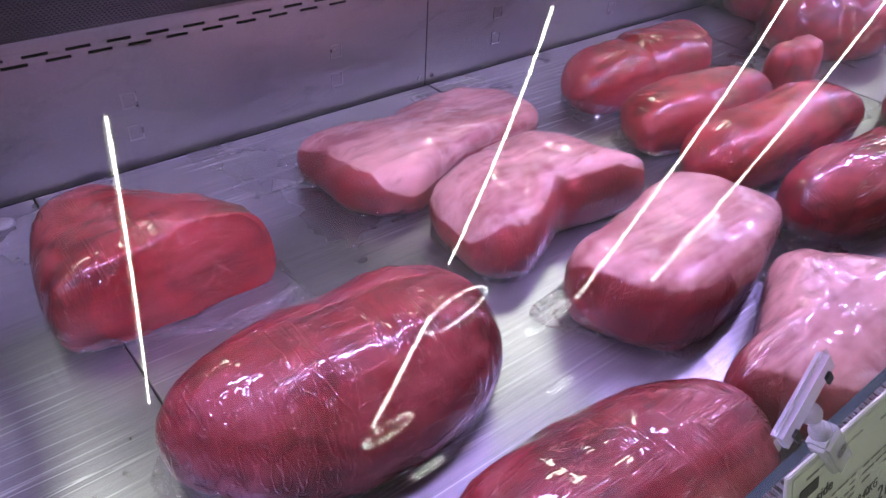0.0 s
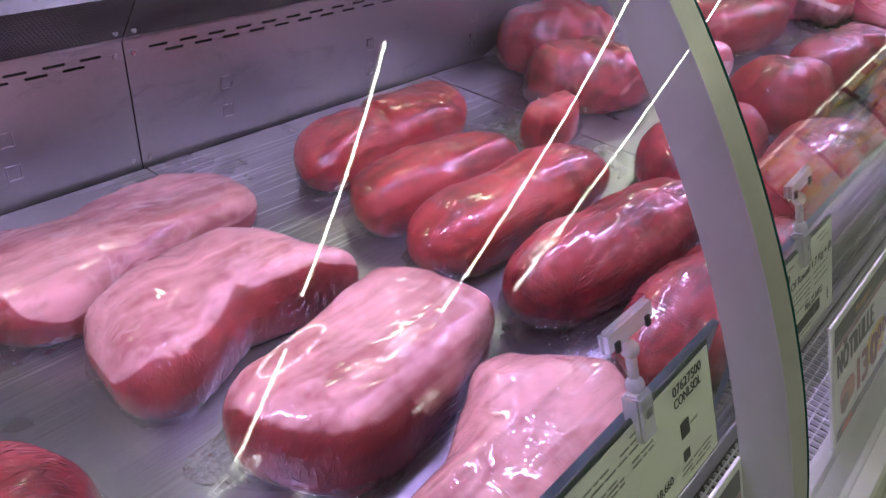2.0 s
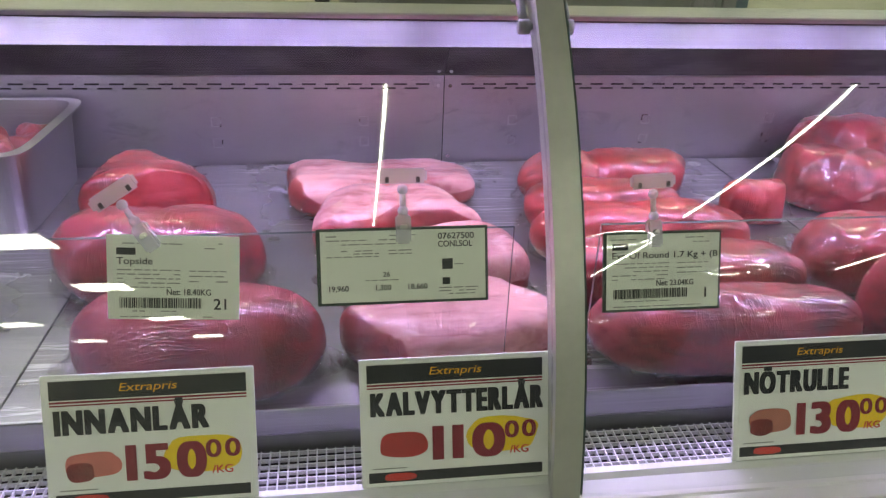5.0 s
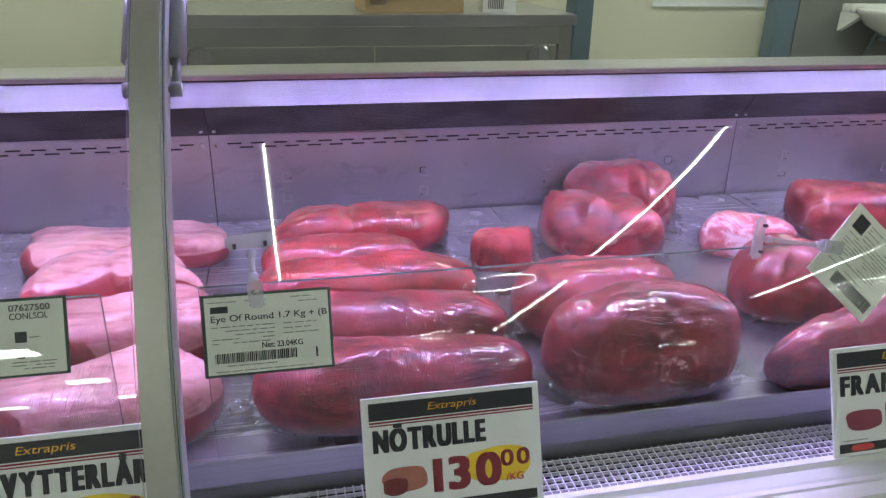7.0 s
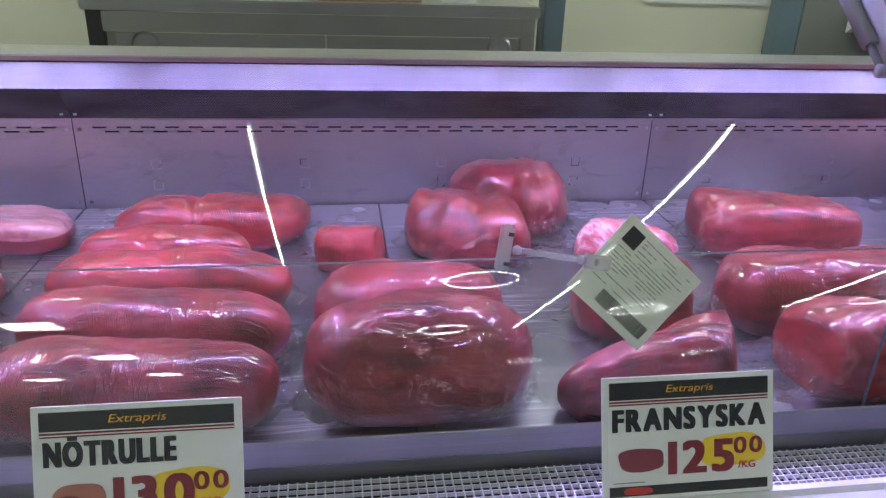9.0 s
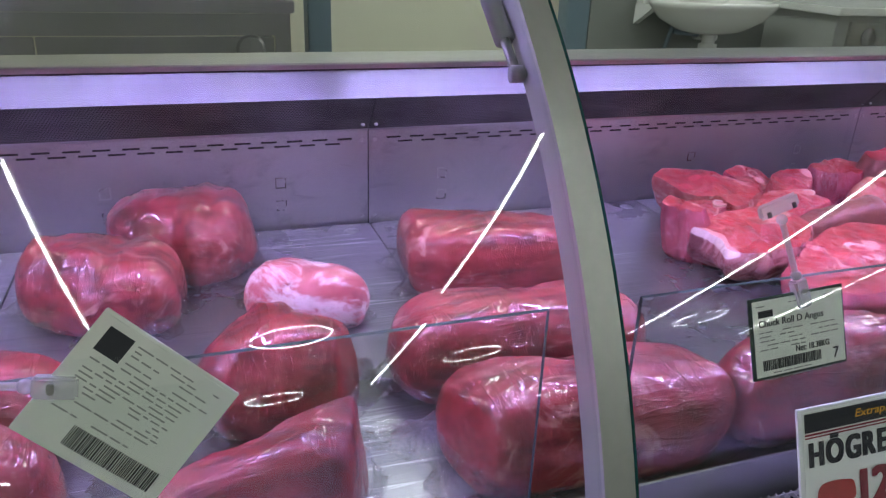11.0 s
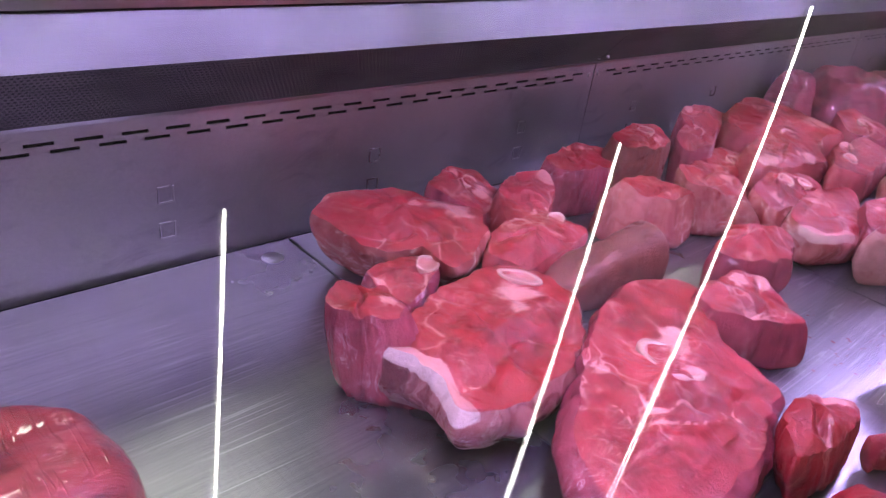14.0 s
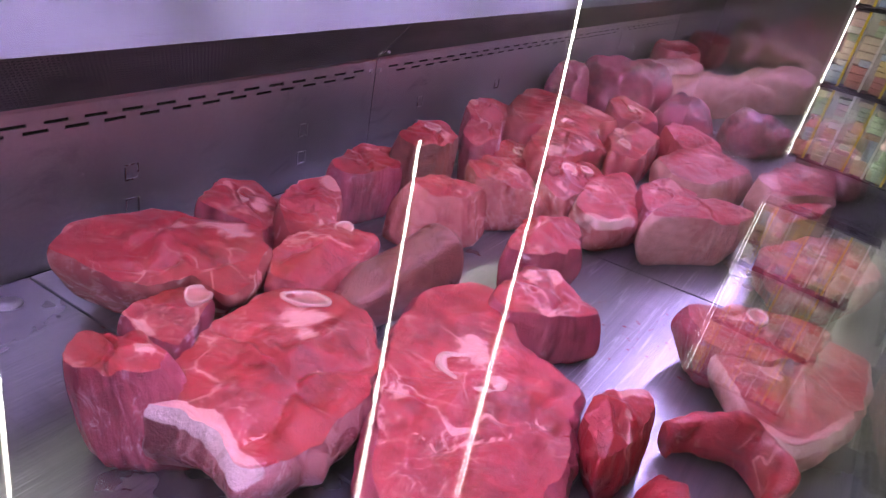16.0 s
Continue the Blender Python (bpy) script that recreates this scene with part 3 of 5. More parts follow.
def end_panel(x, label):
    top = thing("counter_end_panel", pose(x, 0, 0), label, "end panel")
    angles = np.linspace(ANGLE_LOW, ANGLE_HIGH, 20)
    outline = [on_arc(a, ARC_R - 0.052) for a in angles] + [(0.55, 1.44), (0.93, 1.147), (1.03, 1.10), (1.03, 0.70), (0.06, 0.70)]
    part("panel", sweep(outline, -0.004, 0.004), STEEL_MIRROR, top)


end_panel(CASE_LEFT - 0.006, "polished steel end panel closing the counter")
end_panel(CASE_RIGHT - 0.006, "mirror-polished steel end panel closing the counter")


# ---- room shell ----
def shell(name, bm, material, label, category):
    return tagged(finish(name, bm, material), label, category, kind="structure")


shell("floor", boxed(-6, 18, -18.2, 4.2, -0.1, 0), FLOOR, "grey tiled shop floor", "floor")
shell("ceiling", boxed(-6, 18, -18.2, 4.2, 4.5, 4.6), CEILING, "pale shop ceiling", "ceiling")
shell("wall_back", boxed(-6, 18, 3.05, 3.2, 0, 4.5), WALL, "cream wall behind the counter", "wall")
shell("wall_left", boxed(-6.1, -6, -18.2, 4.2, 0, 4.5), WALL, "cream side wall", "wall")
shell("wall_right", boxed(18, 18.1, -18.2, 4.2, 0, 4.5), WALL_GREY, "grey side wall", "wall")
shell("wall_front", boxed(-6, 18, -18.2, -18.1, 0, 4.5), WALL_GREY, "grey wall across the aisle", "wall")
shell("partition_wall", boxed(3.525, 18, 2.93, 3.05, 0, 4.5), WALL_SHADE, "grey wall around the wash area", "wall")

# steel columns on the staff wall
for cx, cw, cy in ((2.108, 0.085, 2.45), (3.46, 0.12, 2.98)):
    col = thing("wall_column", pose(cx, cy, 0), "blue-grey steel column against the cream wall", "column", "staff wall columns")
    part("shaft", boxed(-cw / 2, cw / 2, -0.05, 0.05, 0, 4.45, 0.004), COLUMN, col)
    part("foot_plate", boxed(-cw / 2 - 0.02, cw / 2 + 0.02, -0.07, 0.07, 0, 0.012), COLUMN, col)


notice = thing("wall_notice", pose(3.07, 3.046, 1.12), "white notice sheet on the cream wall", "notice")
part("sheet", boxed(-0.32, 0.32, -0.003, 0.0, 0, 0.42, 0.0006), PAPER, notice)
part("edge_strip", boxed(-0.324, 0.324, -0.004, 0.0, -0.006, 0.0), RAIL_WHITE, notice)


def workbench(x0, x1, y):
    b = thing("steel_workbench", pose(0, 0, 0), "stainless steel workbench with two round pull handles", "workbench")
    part("bench_top", boxed(x0, x1, y, y + 0.62, 1.115, 1.155, 0.004), STEEL, b, "thick steel bench top")
    part("apron", boxed(x0 + 0.03, x1 - 0.02, y + 0.012, y + 0.022, 1.045, 1.112), STEEL_TOP, b)
    mid = (x0 + x1) / 2 + 0.02
    for a, c in ((x0 + 0.10, mid - 0.003), (mid + 0.003, x1 - 0.07)):
        door = part("drawer_front", boxed(a, c, y + 0.016, y + 0.034, 0.45, 1.040, 0.003), STEEL_TOP, b, "brushed steel drawer front")
        hx = a + 0.115 if a < mid else c - 0.075
        if a < mid:
            hx = x0 + 0.20
        cup = bmesh.new()
        rod(cup, (hx, y + 0.010, 1.0), (hx, y + 0.017, 1.0), 0.048, 28)
        part("pull_rim", cup, STEEL_BRIGHT, door, "round steel pull handle", True)
        cup = bmesh.new()
        rod(cup, (hx, y + 0.006, 1.0), (hx, y + 0.011, 1.0), 0.039, 28)
        box(cup, hx - 0.003, hx + 0.003, y + 0.001, y + 0.008, 0.965, 1.035)
        part("pull_cup", cup, STEEL, door)
    for lx in (x0 + 0.04, x1 - 0.04):
        for ly in (y + 0.03, y + 0.58):
            part("leg", boxed(lx - 0.025, lx + 0.025, ly - 0.02, ly + 0.02, 0, 1.114), SHADE_AND_BLACK if lx < mid and ly < y + 0.1 else STEEL_TOP, b)
    part("side_panel", boxed(x0 + 0.02, x0 + 0.03, y + 0.06, y + 0.55, 0.3, 1.113), STEEL_TOP, b)
    part("lower_shelf", boxed(x0 + 0.05, x1 - 0.05, y + 0.05, y + 0.57, 0.28, 0.31), STEEL_TOP, b)


workbench(0.385, 1.985, 2.16)


def carton(x, y, sx, sy, sz, rz, material, label):
    c = thing("carton", pose(x, y, 1.1555, 0, 0, rz), label, "box")
    part("body", boxed(-sx / 2, sx / 2, -sy / 2, sy / 2, 0, sz, 0.002), material, c)
    part("flap", boxed(-sx / 2 + 0.001, sx / 2 - 0.001, -sy / 2 + 0.001, -0.002, sz, sz + 0.003), material, c)
    part("flap", boxed(-sx / 2 + 0.001, sx / 2 - 0.001, 0.002, sy / 2 - 0.001, sz, sz + 0.003), material, c)
    bars = bmesh.new()
    for i in range(9):
        box(bars, -sx / 2 + 0.02 + i * 0.007, -sx / 2 + 0.023 + i * 0.007, -sy / 2 - 0.0008, -sy / 2 + 0.001, sz * 0.2, sz * 0.7)
    part("printed_bars", bars, INK, c)


carton(1.36, 2.36, 0.38, 0.24, 0.14, 4, CARDBOARD, "brown cardboard carton lying on the steel workbench")
carton(1.70, 2.30, 0.13, 0.12, 0.07, -4, PAPER, "small white carton with a printed barcode on the workbench")


def wash_basin(x, y, z):
    b = thing("wash_basin", pose(x, y, z), "white ceramic wash basin on the wall with a waste trap", "sink")
    bm = bmesh.new()
    rings = []
    for r, h in ((0.30, 0.0), (0.305, -0.012), (0.295, -0.03), (0.25, -0.085), (0.16, -0.135), (0.10, -0.15)):
        rings.append([bm.verts.new((r * math.cos(a) * 1.12, -0.16 + r * 0.72 * math.sin(a), h)) for a in np.linspace(0, 2 * math.pi, 33)[:-1]])
    inner = []
    for r, h in ((0.275, 0.0), (0.255, -0.02), (0.20, -0.09), (0.08, -0.12)):
        inner.append([bm.verts.new((r * math.cos(a) * 1.12, -0.16 + r * 0.72 * math.sin(a), h)) for a in np.linspace(0, 2 * math.pi, 33)[:-1]])
    order = inner[::-1] + rings
    for p, q in zip(order, order[1:]):
        for i in range(32):
            j = (i + 1) % 32
            bm.faces.new((p[i], p[j], q[j], q[i]))
    bm.faces.new(order[0][::-1])
    bm.faces.new(order[-1])
    bmesh.ops.recalc_face_normals(bm, faces=bm.faces)
    part("bowl", bm, CERAMIC, b, "", True)
    part("wall_ledge", boxed(-0.30, 0.30, -0.02, 0.05, -0.03, 0.012, 0.006), CERAMIC, b)
    trap = bmesh.new()
    rod(trap, (0, -0.16, -0.15), (0, -0.16, -0.26), 0.032, 14)
    rod(trap, (0, -0.16, -0.20), (0.0, -0.16, -0.30), 0.045, 14)
    rod(trap, (0.03, -0.16, -0.17), (0.08, 0.05, -0.19), 0.02, 10)
    part("waste_trap", trap, CERAMIC, b, "white plastic waste trap", True)
    for k, sx in enumerate((-0.28, -0.30)):
        part("bracket", sweep([(0.05, -0.03), (-0.12, -0.03), (0.05, -0.13)], sx, sx + 0.012), CERAMIC, b)
    pipe = bmesh.new()
    rod(pipe, (-0.10, -0.02, -0.16), (0.10, -0.02, -0.18), 0.012, 8)
    rod(pipe, (-0.12, -0.04, -0.10), (-0.12, 0.04, -0.30), 0.01, 8)
    part("supply_pipe", pipe, COLUMN, b, "", True)


wash_basin(4.06, 2.86, 1.135)


def side_sink(x, y):
    s = thing("steel_sink_unit", pose(x, y, 0), "dark steel sink unit with a pale top beside the basin", "sink unit")
    part("cabinet", boxed(-0.02, 1.6, -0.02, 0.45, 0.08, 1.10, 0.004), WALL_GREY, s)
    part("top", boxed(-0.06, 1.62, -0.06, 0.46, 1.10, 1.135, 0.004), CERAMIC, s, "pale worktop")
    for k in (0.05, 0.85):
        d = part("door", boxed(k, k + 0.76, -0.035, -0.021, 0.15, 1.07, 0.003), STEEL_TOP, s)
        h = bmesh.new()
        rod(h, (k + 0.12, -0.042, 1.0), (k + 0.12, -0.036, 1.0), 0.042, 24)
        part("round_handle", h, STEEL_BRIGHT, d, "", True)
    part("plinth", boxed(0, 1.58, 0.02, 0.43, 0, 0.08), SHADE_AND_BLACK, s)


side_sink(4.55, 2.42)

# ---- meat ----
def along(plan, t):
    """The radius, in metres, of a rounded plan at angle t; the plan gives millimetres at even steps from the x axis."""
    n = len(plan)
    u = (t / (2 * math.pi)) % 1.0 * n
    i, f = int(u), u - int(u)
    p0, p1, p2, p3 = (plan[(i + k) % n] for k in (-1, 0, 1, 2))
    return (p1 + 0.5 * f * (p2 - p0 + f * (2 * p0 - 5 * p1 + 4 * p2 - p3 + f * (3 * (p1 - p2) + p3 - p0)))) / 1000


def oval(L, W, yaw=0, n=3.0):
    """A plan: a long rounded block, turned by yaw degrees."""
    out = []
    for k in range(24):
        t = 2 * math.pi * k / 24 - radians(yaw)
        out.append(1000 * (abs(math.cos(t) / (L / 2)) ** n + abs(math.sin(t) / (W / 2)) ** n) ** (-1 / n))
    return out


def corners(*turns):
    """A plan from its corners, in turn degrees from the x axis and millimetres out, with straight, slightly rounded sides between them."""
    pts = [Vector((r * math.cos(radians(d)), r * math.sin(radians(d)))) for d, r in zip(turns[::2], turns[1::2])]
    raw = []
    for k in range(180):
        u = Vector((math.cos(radians(2 * k)), math.sin(radians(2 * k))))
        best = 4.0
        for p, q in zip(pts, pts[1:] + pts[:1]):
            e = q - p
            det = u.x * -e.y + e.x * u.y
            if abs(det) > 1e-9:
                along_ray, f = (p.x * -e.y + e.x * p.y) / det, (u.x * p.y - u.y * p.x) / det
                if along_ray > 0 and -1e-6 <= f <= 1 + 1e-6:
                    best = max(best, along_ray)
        raw.append(best)
    return [sum(raw[(k + i) % 180] * w for i, w in zip(range(-3, 4), (1, 2, 3, 4, 3, 2, 1))) / 16 for k in range(0, 180, 2)]


def pillow(plan, H, seed, dome=2.6, edge=2.0, waist=0.35, tuck=0.10, lumps=0.05, lean=(0, 0), red=(0, 0), cuts=(), seg=112, rows=22, furrows=()):
    """A joint of meat on its flat side: a plan, a domed top, a waist and a tucked-in foot. red: from, to in degrees, where the bare side
    reaches high; cuts: (nx, ny, nz, distance) planes that slice it off; furrows: angle, offset, width and depth of creases across it."""
    bm = bmesh.new()
    lay = bm.verts.layers.float.new("top")
    off = Vector((seed * 7.31, seed * 3.17, seed * 1.73))
    size, least, most = sum(plan) / len(plan) / 1000, min(plan) / 1000, max(plan) / 1000
    zw = H * waist
    sections = [(math.sin(0.5 * math.pi * k / rows), None) for k in range(1, rows + 1)] + [(None, 0.5 * math.pi * k / 7) for k in range(1, 8)]
    rings, on_cut = [], set()

    def place(t, u, low):
        if low is None:
            # a long piece keeps its height up to its ends
            far = (along(plan, t) - least) / (most - least + 0.02)
            r, z = u, zw + (H - zw) * max(0.0, 1 - u ** (dome * (1 + 1.6 * far))) ** (1 / edge)
        else:
            r, z = 1 - tuck + tuck * math.cos(low), zw * (1 - math.sin(low))
        c, q = math.cos(t), math.sin(t)
        R = along(plan, t) * r
        x, y = R * c, R * q
        z *= 1 + (lean[0] * x + lean[1] * y) / size
        p = Vector((x, y, z))
        n1, n2, n3 = noise.noise(p * 11 + off), noise.noise(p * 27 + off), noise.noise(p * 70 + off)
        up = lumps * (0.20 * n1 + 0.11 * (0.35 - abs(n2)) + 0.022 * n3) * (1.0 if low is None else 0.3)
        out = 1 + lumps * (0.9 * noise.noise(Vector((c * 1.6, q * 1.6, z * 9)) + off) + 0.45 * noise.noise(Vector((c * 4, q * 4, z * 22)) + off)) * r
        for ang, o, w, deep in furrows:
            g = (-math.sin(radians(ang)) * x + math.cos(radians(ang)) * y - o + 0.006 * noise.noise(p * 18 + off)) / w
            up -= deep * math.exp(-g * g) * min(1.0, z / H * 2)
        v = bm.verts.new((x * out, y * out, max(0.0, z + up * min(1.0, z / H * 3))))
        d = (math.degrees(t) - (red[0] + red[1]) / 2 + 180) % 360 - 180
        bare = max(0.0, min(1.0, ((red[1] - red[0]) / 2 - abs(d)) / 16 + 0.5)) if red[1] > red[0] else 0.0
        v[lay] = max(0.0, min(1.0, (z / H - 0.34 - 0.40 * bare) / 0.30))
        for a, b, c2, k in cuts:
            e = a * v.co.x + b * v.co.y + c2 * v.co.z - k
            if e > -0.02:
                wob = 0.004 * noise.noise(v.co * 25 + off) * min(1.0, max(0.0, e) * 60)
                v.co -= Vector((a, b, c2)) * ((e + math.sqrt(e * e + 0.00005)) / 2 - 0.0010 + wob)
                v.co.z = max(v.co.z, 0.0)
            if e > 0.003:
                on_cut.add(v)
        return v

    crown = place(0.0, 0.0, None)
    for u, low in sections:
        rings.append([place(2 * math.pi * i / seg, u, low) for i in range(seg)])
    for i in range(seg):
        bm.faces.new((crown, rings[0][i], rings[0][(i + 1) % seg]))
    for p, q in zip(rings, rings[1:]):
        for i in range(seg):
            j = (i + 1) % seg
            bm.faces.new((p[i], q[i], q[j], p[j]))
    bm.faces.new(rings[-1][::-1])
    for f in bm.faces:
        if sum(v in on_cut for v in f.verts) >= 3:
            f.material_index = 1
    return bm


def skirt(plan, H, seed, spread=0.03):
    """Loose crumpled cling film gathered round the foot of a wrapped joint, and standing off its ends in points."""
    bm = bmesh.new()
    off = Vector((seed * 2.7, 9.1, 0))
    longest = max(plan) / 1000
    rings = []
    for k in range(8):
        ring = []
        for i in range(140):
            t = 2 * math.pi * i / 140
            R = along(plan, t)
            end = max(0.15, (R / longest - 0.55) / 0.45)
            tuft = max(0.0, noise.noise(Vector((math.cos(t) * 2.6, math.sin(t) * 2.6, 0)) + off) + 0.25)
            reach = k / 7 * spread * (0.15 + 1.4 * end * tuft)
            r = R - 0.007 + reach
            ruff = noise.noise(Vector((t * 14, k * 0.7, seed)))
            z = 0.003 + H * 0.42 * (1 - k / 7) ** 2 * end + 0.016 * abs(ruff) * (k / 7) * (0.3 + end) + 0.010 * abs(noise.noise(Vector((r * math.cos(t) * 70, r * math.sin(t) * 70, k)) + off))
            ring.append(bm.verts.new((r * math.cos(t), r * math.sin(t), max(0.0015, z))))
        rings.append(ring)
    for p, q in zip(rings, rings[1:]):
        for i in range(140):
            j = (i + 1) % 140
            bm.faces.new((p[i], p[j], q[j], q[i]))
    bmesh.ops.solidify(bm, geom=list(bm.faces), thickness=0.0004)
    return bm


def joint(x, y, H, plan, seed, material, label, category="meat joint", group="wrapped joints", cutm=None, film=0.03, z=DECK, **shape):
    top = thing("meat_joint", pose(x, y, z + 0.0008), label, category, group)
    part("muscle", pillow(plan, H, seed, **shape), (material, cutm or CUT_BEEF), top, "", True)
    if film:
        f = part("cling_film", skirt(plan, H, seed, film), FILM, top, "crumpled clear cling film")
        f.visible_shadow = False
    return top


# first module: topside and veal
joint(0.136, 0.729, 0.100, corners(24, 97, 77, 95, 106, 129, 125, 147, 135, 140, 177, 114, 202, 123, 234, 84, 276, 93, 300, 147, 312, 159, 333, 131, 354, 116), 1, BEEF, "halved dark red topside joint in cling film with a cut face", dome=3.2, lumps=0.04, cuts=((0.06, -0.99, 0.10, 0.052),))
joint(0.207, 0.466, 0.122, corners(1, 154, 19, 141, 36, 123, 57, 100, 113, 91, 153, 136, 164, 165, 174, 164, 186, 147, 207, 124, 242, 97, 287, 96, 316, 117, 333, 138, 344, 145), 2, BEEF_BROWN, "large smooth dark red topside joint wrapped in film", dome=2.2, lumps=0.03, tuck=0.16)
joint(0.300, 0.240, 0.115, (150, 112, 86, 80, 92, 134, 156, 122, 92, 84, 96, 128), 3, BEEF_BROWN, "large smooth dark red topside joint beside the counter lip", dome=2.2, lumps=0.03, tuck=0.16)
joint(0.546, 0.796, 0.062, corners(12, 194, 30, 167, 55, 111, 138, 92, 155, 154, 161, 195, 181, 172, 197, 176, 214, 167, 228, 148, 259, 75, 323, 98, 341, 173, 352, 189), 4, VEAL, "flat pale pink veal joint with a pointed end", cutm=CUT_VEAL, group="veal joints", dome=4.5, edge=1.8, lumps=0.05, waist=0.45, tuck=0.06, red=(165, 215), film=0.015)
joint(0.557, 0.608, 0.084, corners(18, 119, 45, 113, 76, 98, 125, 98, 153, 126, 170, 129, 199, 139, 212, 146, 227, 130, 238, 96, 286, 54, 330, 145, 338, 182, 351, 140), 5, VEAL, "pale pink veal joint with a red folded side", cutm=CUT_VEAL, group="veal joints", dome=3.0, edge=1.8, lumps=0.045, waist=0.40, red=(205, 335), film=0.02, furrows=((60, 0.02, 0.02, 0.006),))
joint(0.609, 0.416, 0.088, corners(22, 139, 43, 131, 72, 89, 138, 96, 159, 146, 173, 154, 202, 134, 219, 128, 239, 101, 295, 87, 341, 143, 350, 148), 6, VEAL, "thick pale pink veal joint with a dark cut side", cutm=CUT_VEAL, group="veal joints", dome=6.0, edge=1.6, lumps=0.03, waist=0.55, tuck=0.07, red=(165, 255), film=0.045)
joint(0.620, 0.241, 0.085, corners(0, 141, 24, 122, 47, 115, 66, 106, 147, 77, 166, 140, 174, 161, 197, 126, 227, 112, 269, 78, 336, 118), 7, VEAL, "pink veal joint in creased film by the counter lip", cutm=CUT_VEAL, group="veal joints", dome=4.0, lumps=0.035, waist=0.5, red=(150, 230))
# second module: eye of round rolls and rump
joint(1.000, 0.787, 0.092, corners(10, 188, 23, 150, 89, 67, 160, 147, 168, 166, 185, 186, 196, 175, 212, 114, 303, 76, 329, 129, 349, 160), 8, BEEF_LOG, "long red beef roll wrapped in shiny film", group="beef rolls", dome=2.0, waist=0.45, tuck=0.2, lumps=0.045, furrows=((88, 0.03, 0.012, 0.009),))
joint(0.940, 0.638, 0.090, corners(23, 99, 104, 67, 150, 115, 161, 129, 179, 140, 194, 134, 215, 83, 308, 73, 340, 152, 359, 144), 9, BEEF_LOG, "long red beef roll with a rounded cut end", group="beef rolls", dome=2.0, waist=0.45, tuck=0.2, lumps=0.045)
joint(0.975, 0.515, 0.094, oval(0.380, 0.120, -2, 3.0), 10, BEEF_LOG, "long plump beef roll with bright film highlights", group="beef rolls", dome=2.0, waist=0.45, tuck=0.2, lumps=0.04)
joint(0.980, 0.366, 0.095, oval(0.370, 0.126, -6, 2.8), 11, BEEF, "long dark red beef roll under creased film", group="beef rolls", dome=2.0, waist=0.45, tuck=0.2, lumps=0.045, film=0.05)
joint(0.976, 0.222, 0.098, oval(0.365, 0.130, -4, 2.8), 12, BEEF, "dark red beef roll beside the counter lip", group="beef rolls", dome=2.0, waist=0.45, tuck=0.2, lumps=0.045)
joint(1.259, 0.651, 0.078, corners(9, 68, 46, 47, 143, 56, 169, 71, 197, 67, 281, 38, 336, 70), 13, BEEF_LOG, "short red beef roll end with a flat cut face", group="beef rolls", dome=2.2, waist=0.45, cuts=((0.92, -0.38, 0.1, 0.052),))
joint(1.481, 0.722, 0.112, corners(7, 112, 41, 111, 86, 102, 123, 122, 151, 132, 170, 124, 194, 113, 225, 98, 276, 107, 306, 135, 321, 133), 14, BEEF_FAT, "rounded red rump joint with a streak of fat", group="rump joints", dome=2.6, lumps=0.07, furrows=((70, -0.02, 0.018, 0.010),))
joint(1.604, 0.882, 0.128, corners(14, 111, 49, 138, 90, 103, 139, 128, 167, 136, 189, 124, 219, 112, 253, 90, 269, 126, 307, 132, 331, 123), 15, BEEF_FAT, "red rump joint with a pale rounded end", group="rump joints", dome=2.6, lumps=0.07, film=0.05, furrows=((80, -0.05, 0.015, 0.010),))
joint(1.338, 0.412, 0.105, (146, 118, 94, 82, 92, 122, 142, 122, 90, 80, 92, 124), 16, BEEF, "smooth dark red rump joint in tight film", group="rump joints", dome=2.2, lumps=0.04, tuck=0.15)
joint(1.333, 0.236, 0.140, (150, 122, 98, 84, 94, 120, 148, 126, 88, 78, 86, 128), 17, BEEF_FAT, "large glossy red rump joint with pale fat at its sides", group="rump joints", dome=2.1, lumps=0.04, waist=0.40, tuck=0.16, furrows=((60, 0.07, 0.020, 0.008),))
joint(1.771, 0.634, 0.078, corners(11, 85, 55, 65, 115, 75, 151, 98, 171, 104, 182, 92, 217, 59, 280, 73, 312, 94, 339, 93), 18, FROSTED_FAT, "small rounded joint with white frosted fat", group="rump joints", dome=2.4, lumps=0.06)
joint(1.699, 0.410, 0.122, corners(25, 87, 81, 99, 107, 113, 137, 99, 171, 104, 192, 104, 220, 100, 255, 92, 287, 91, 318, 111, 342, 118, 355, 112), 19, BEEF, "conical red rump joint with a folded end", group="rump joints", dome=1.7, edge=1.6, lumps=0.05, waist=0.3, cuts=((0.90, -0.40, 0.15, 0.088),))
joint(1.652, 0.202, 0.098, corners(4, 119, 24, 135, 50, 77, 154, 74, 183, 148, 201, 134, 232, 60, 328, 89), 20, BEEF, "wedge-shaped red rump joint by the counter lip", group="rump joints", dome=2.2, lumps=0.05, lean=(0.16, 0), cuts=((0.96, -0.22, 0.15, 0.102),))
joint(2.078, 0.681, 0.105, corners(13, 133, 47, 96, 111, 101, 138, 161, 150, 161, 189, 148, 204, 123, 237, 94, 261, 85, 301, 107, 321, 153, 330, 167, 341, 164, 359, 152), 21, CHUCK, "broad flat chuck joint with pale membrane streaks", group="chuck joints", dome=5.0, edge=1.8, lumps=0.05, waist=0.5, film=0.05, furrows=((5, -0.02, 0.010, 0.005), (20, 0.04, 0.012, 0.004)))
joint(2.004, 0.392, 0.115, oval(0.345, 0.150, -7, 3.6), 22, BEEF_FAT, "long chuck roll joint in creased film", group="chuck joints", dome=2.6, waist=0.45, tuck=0.14, lumps=0.05)
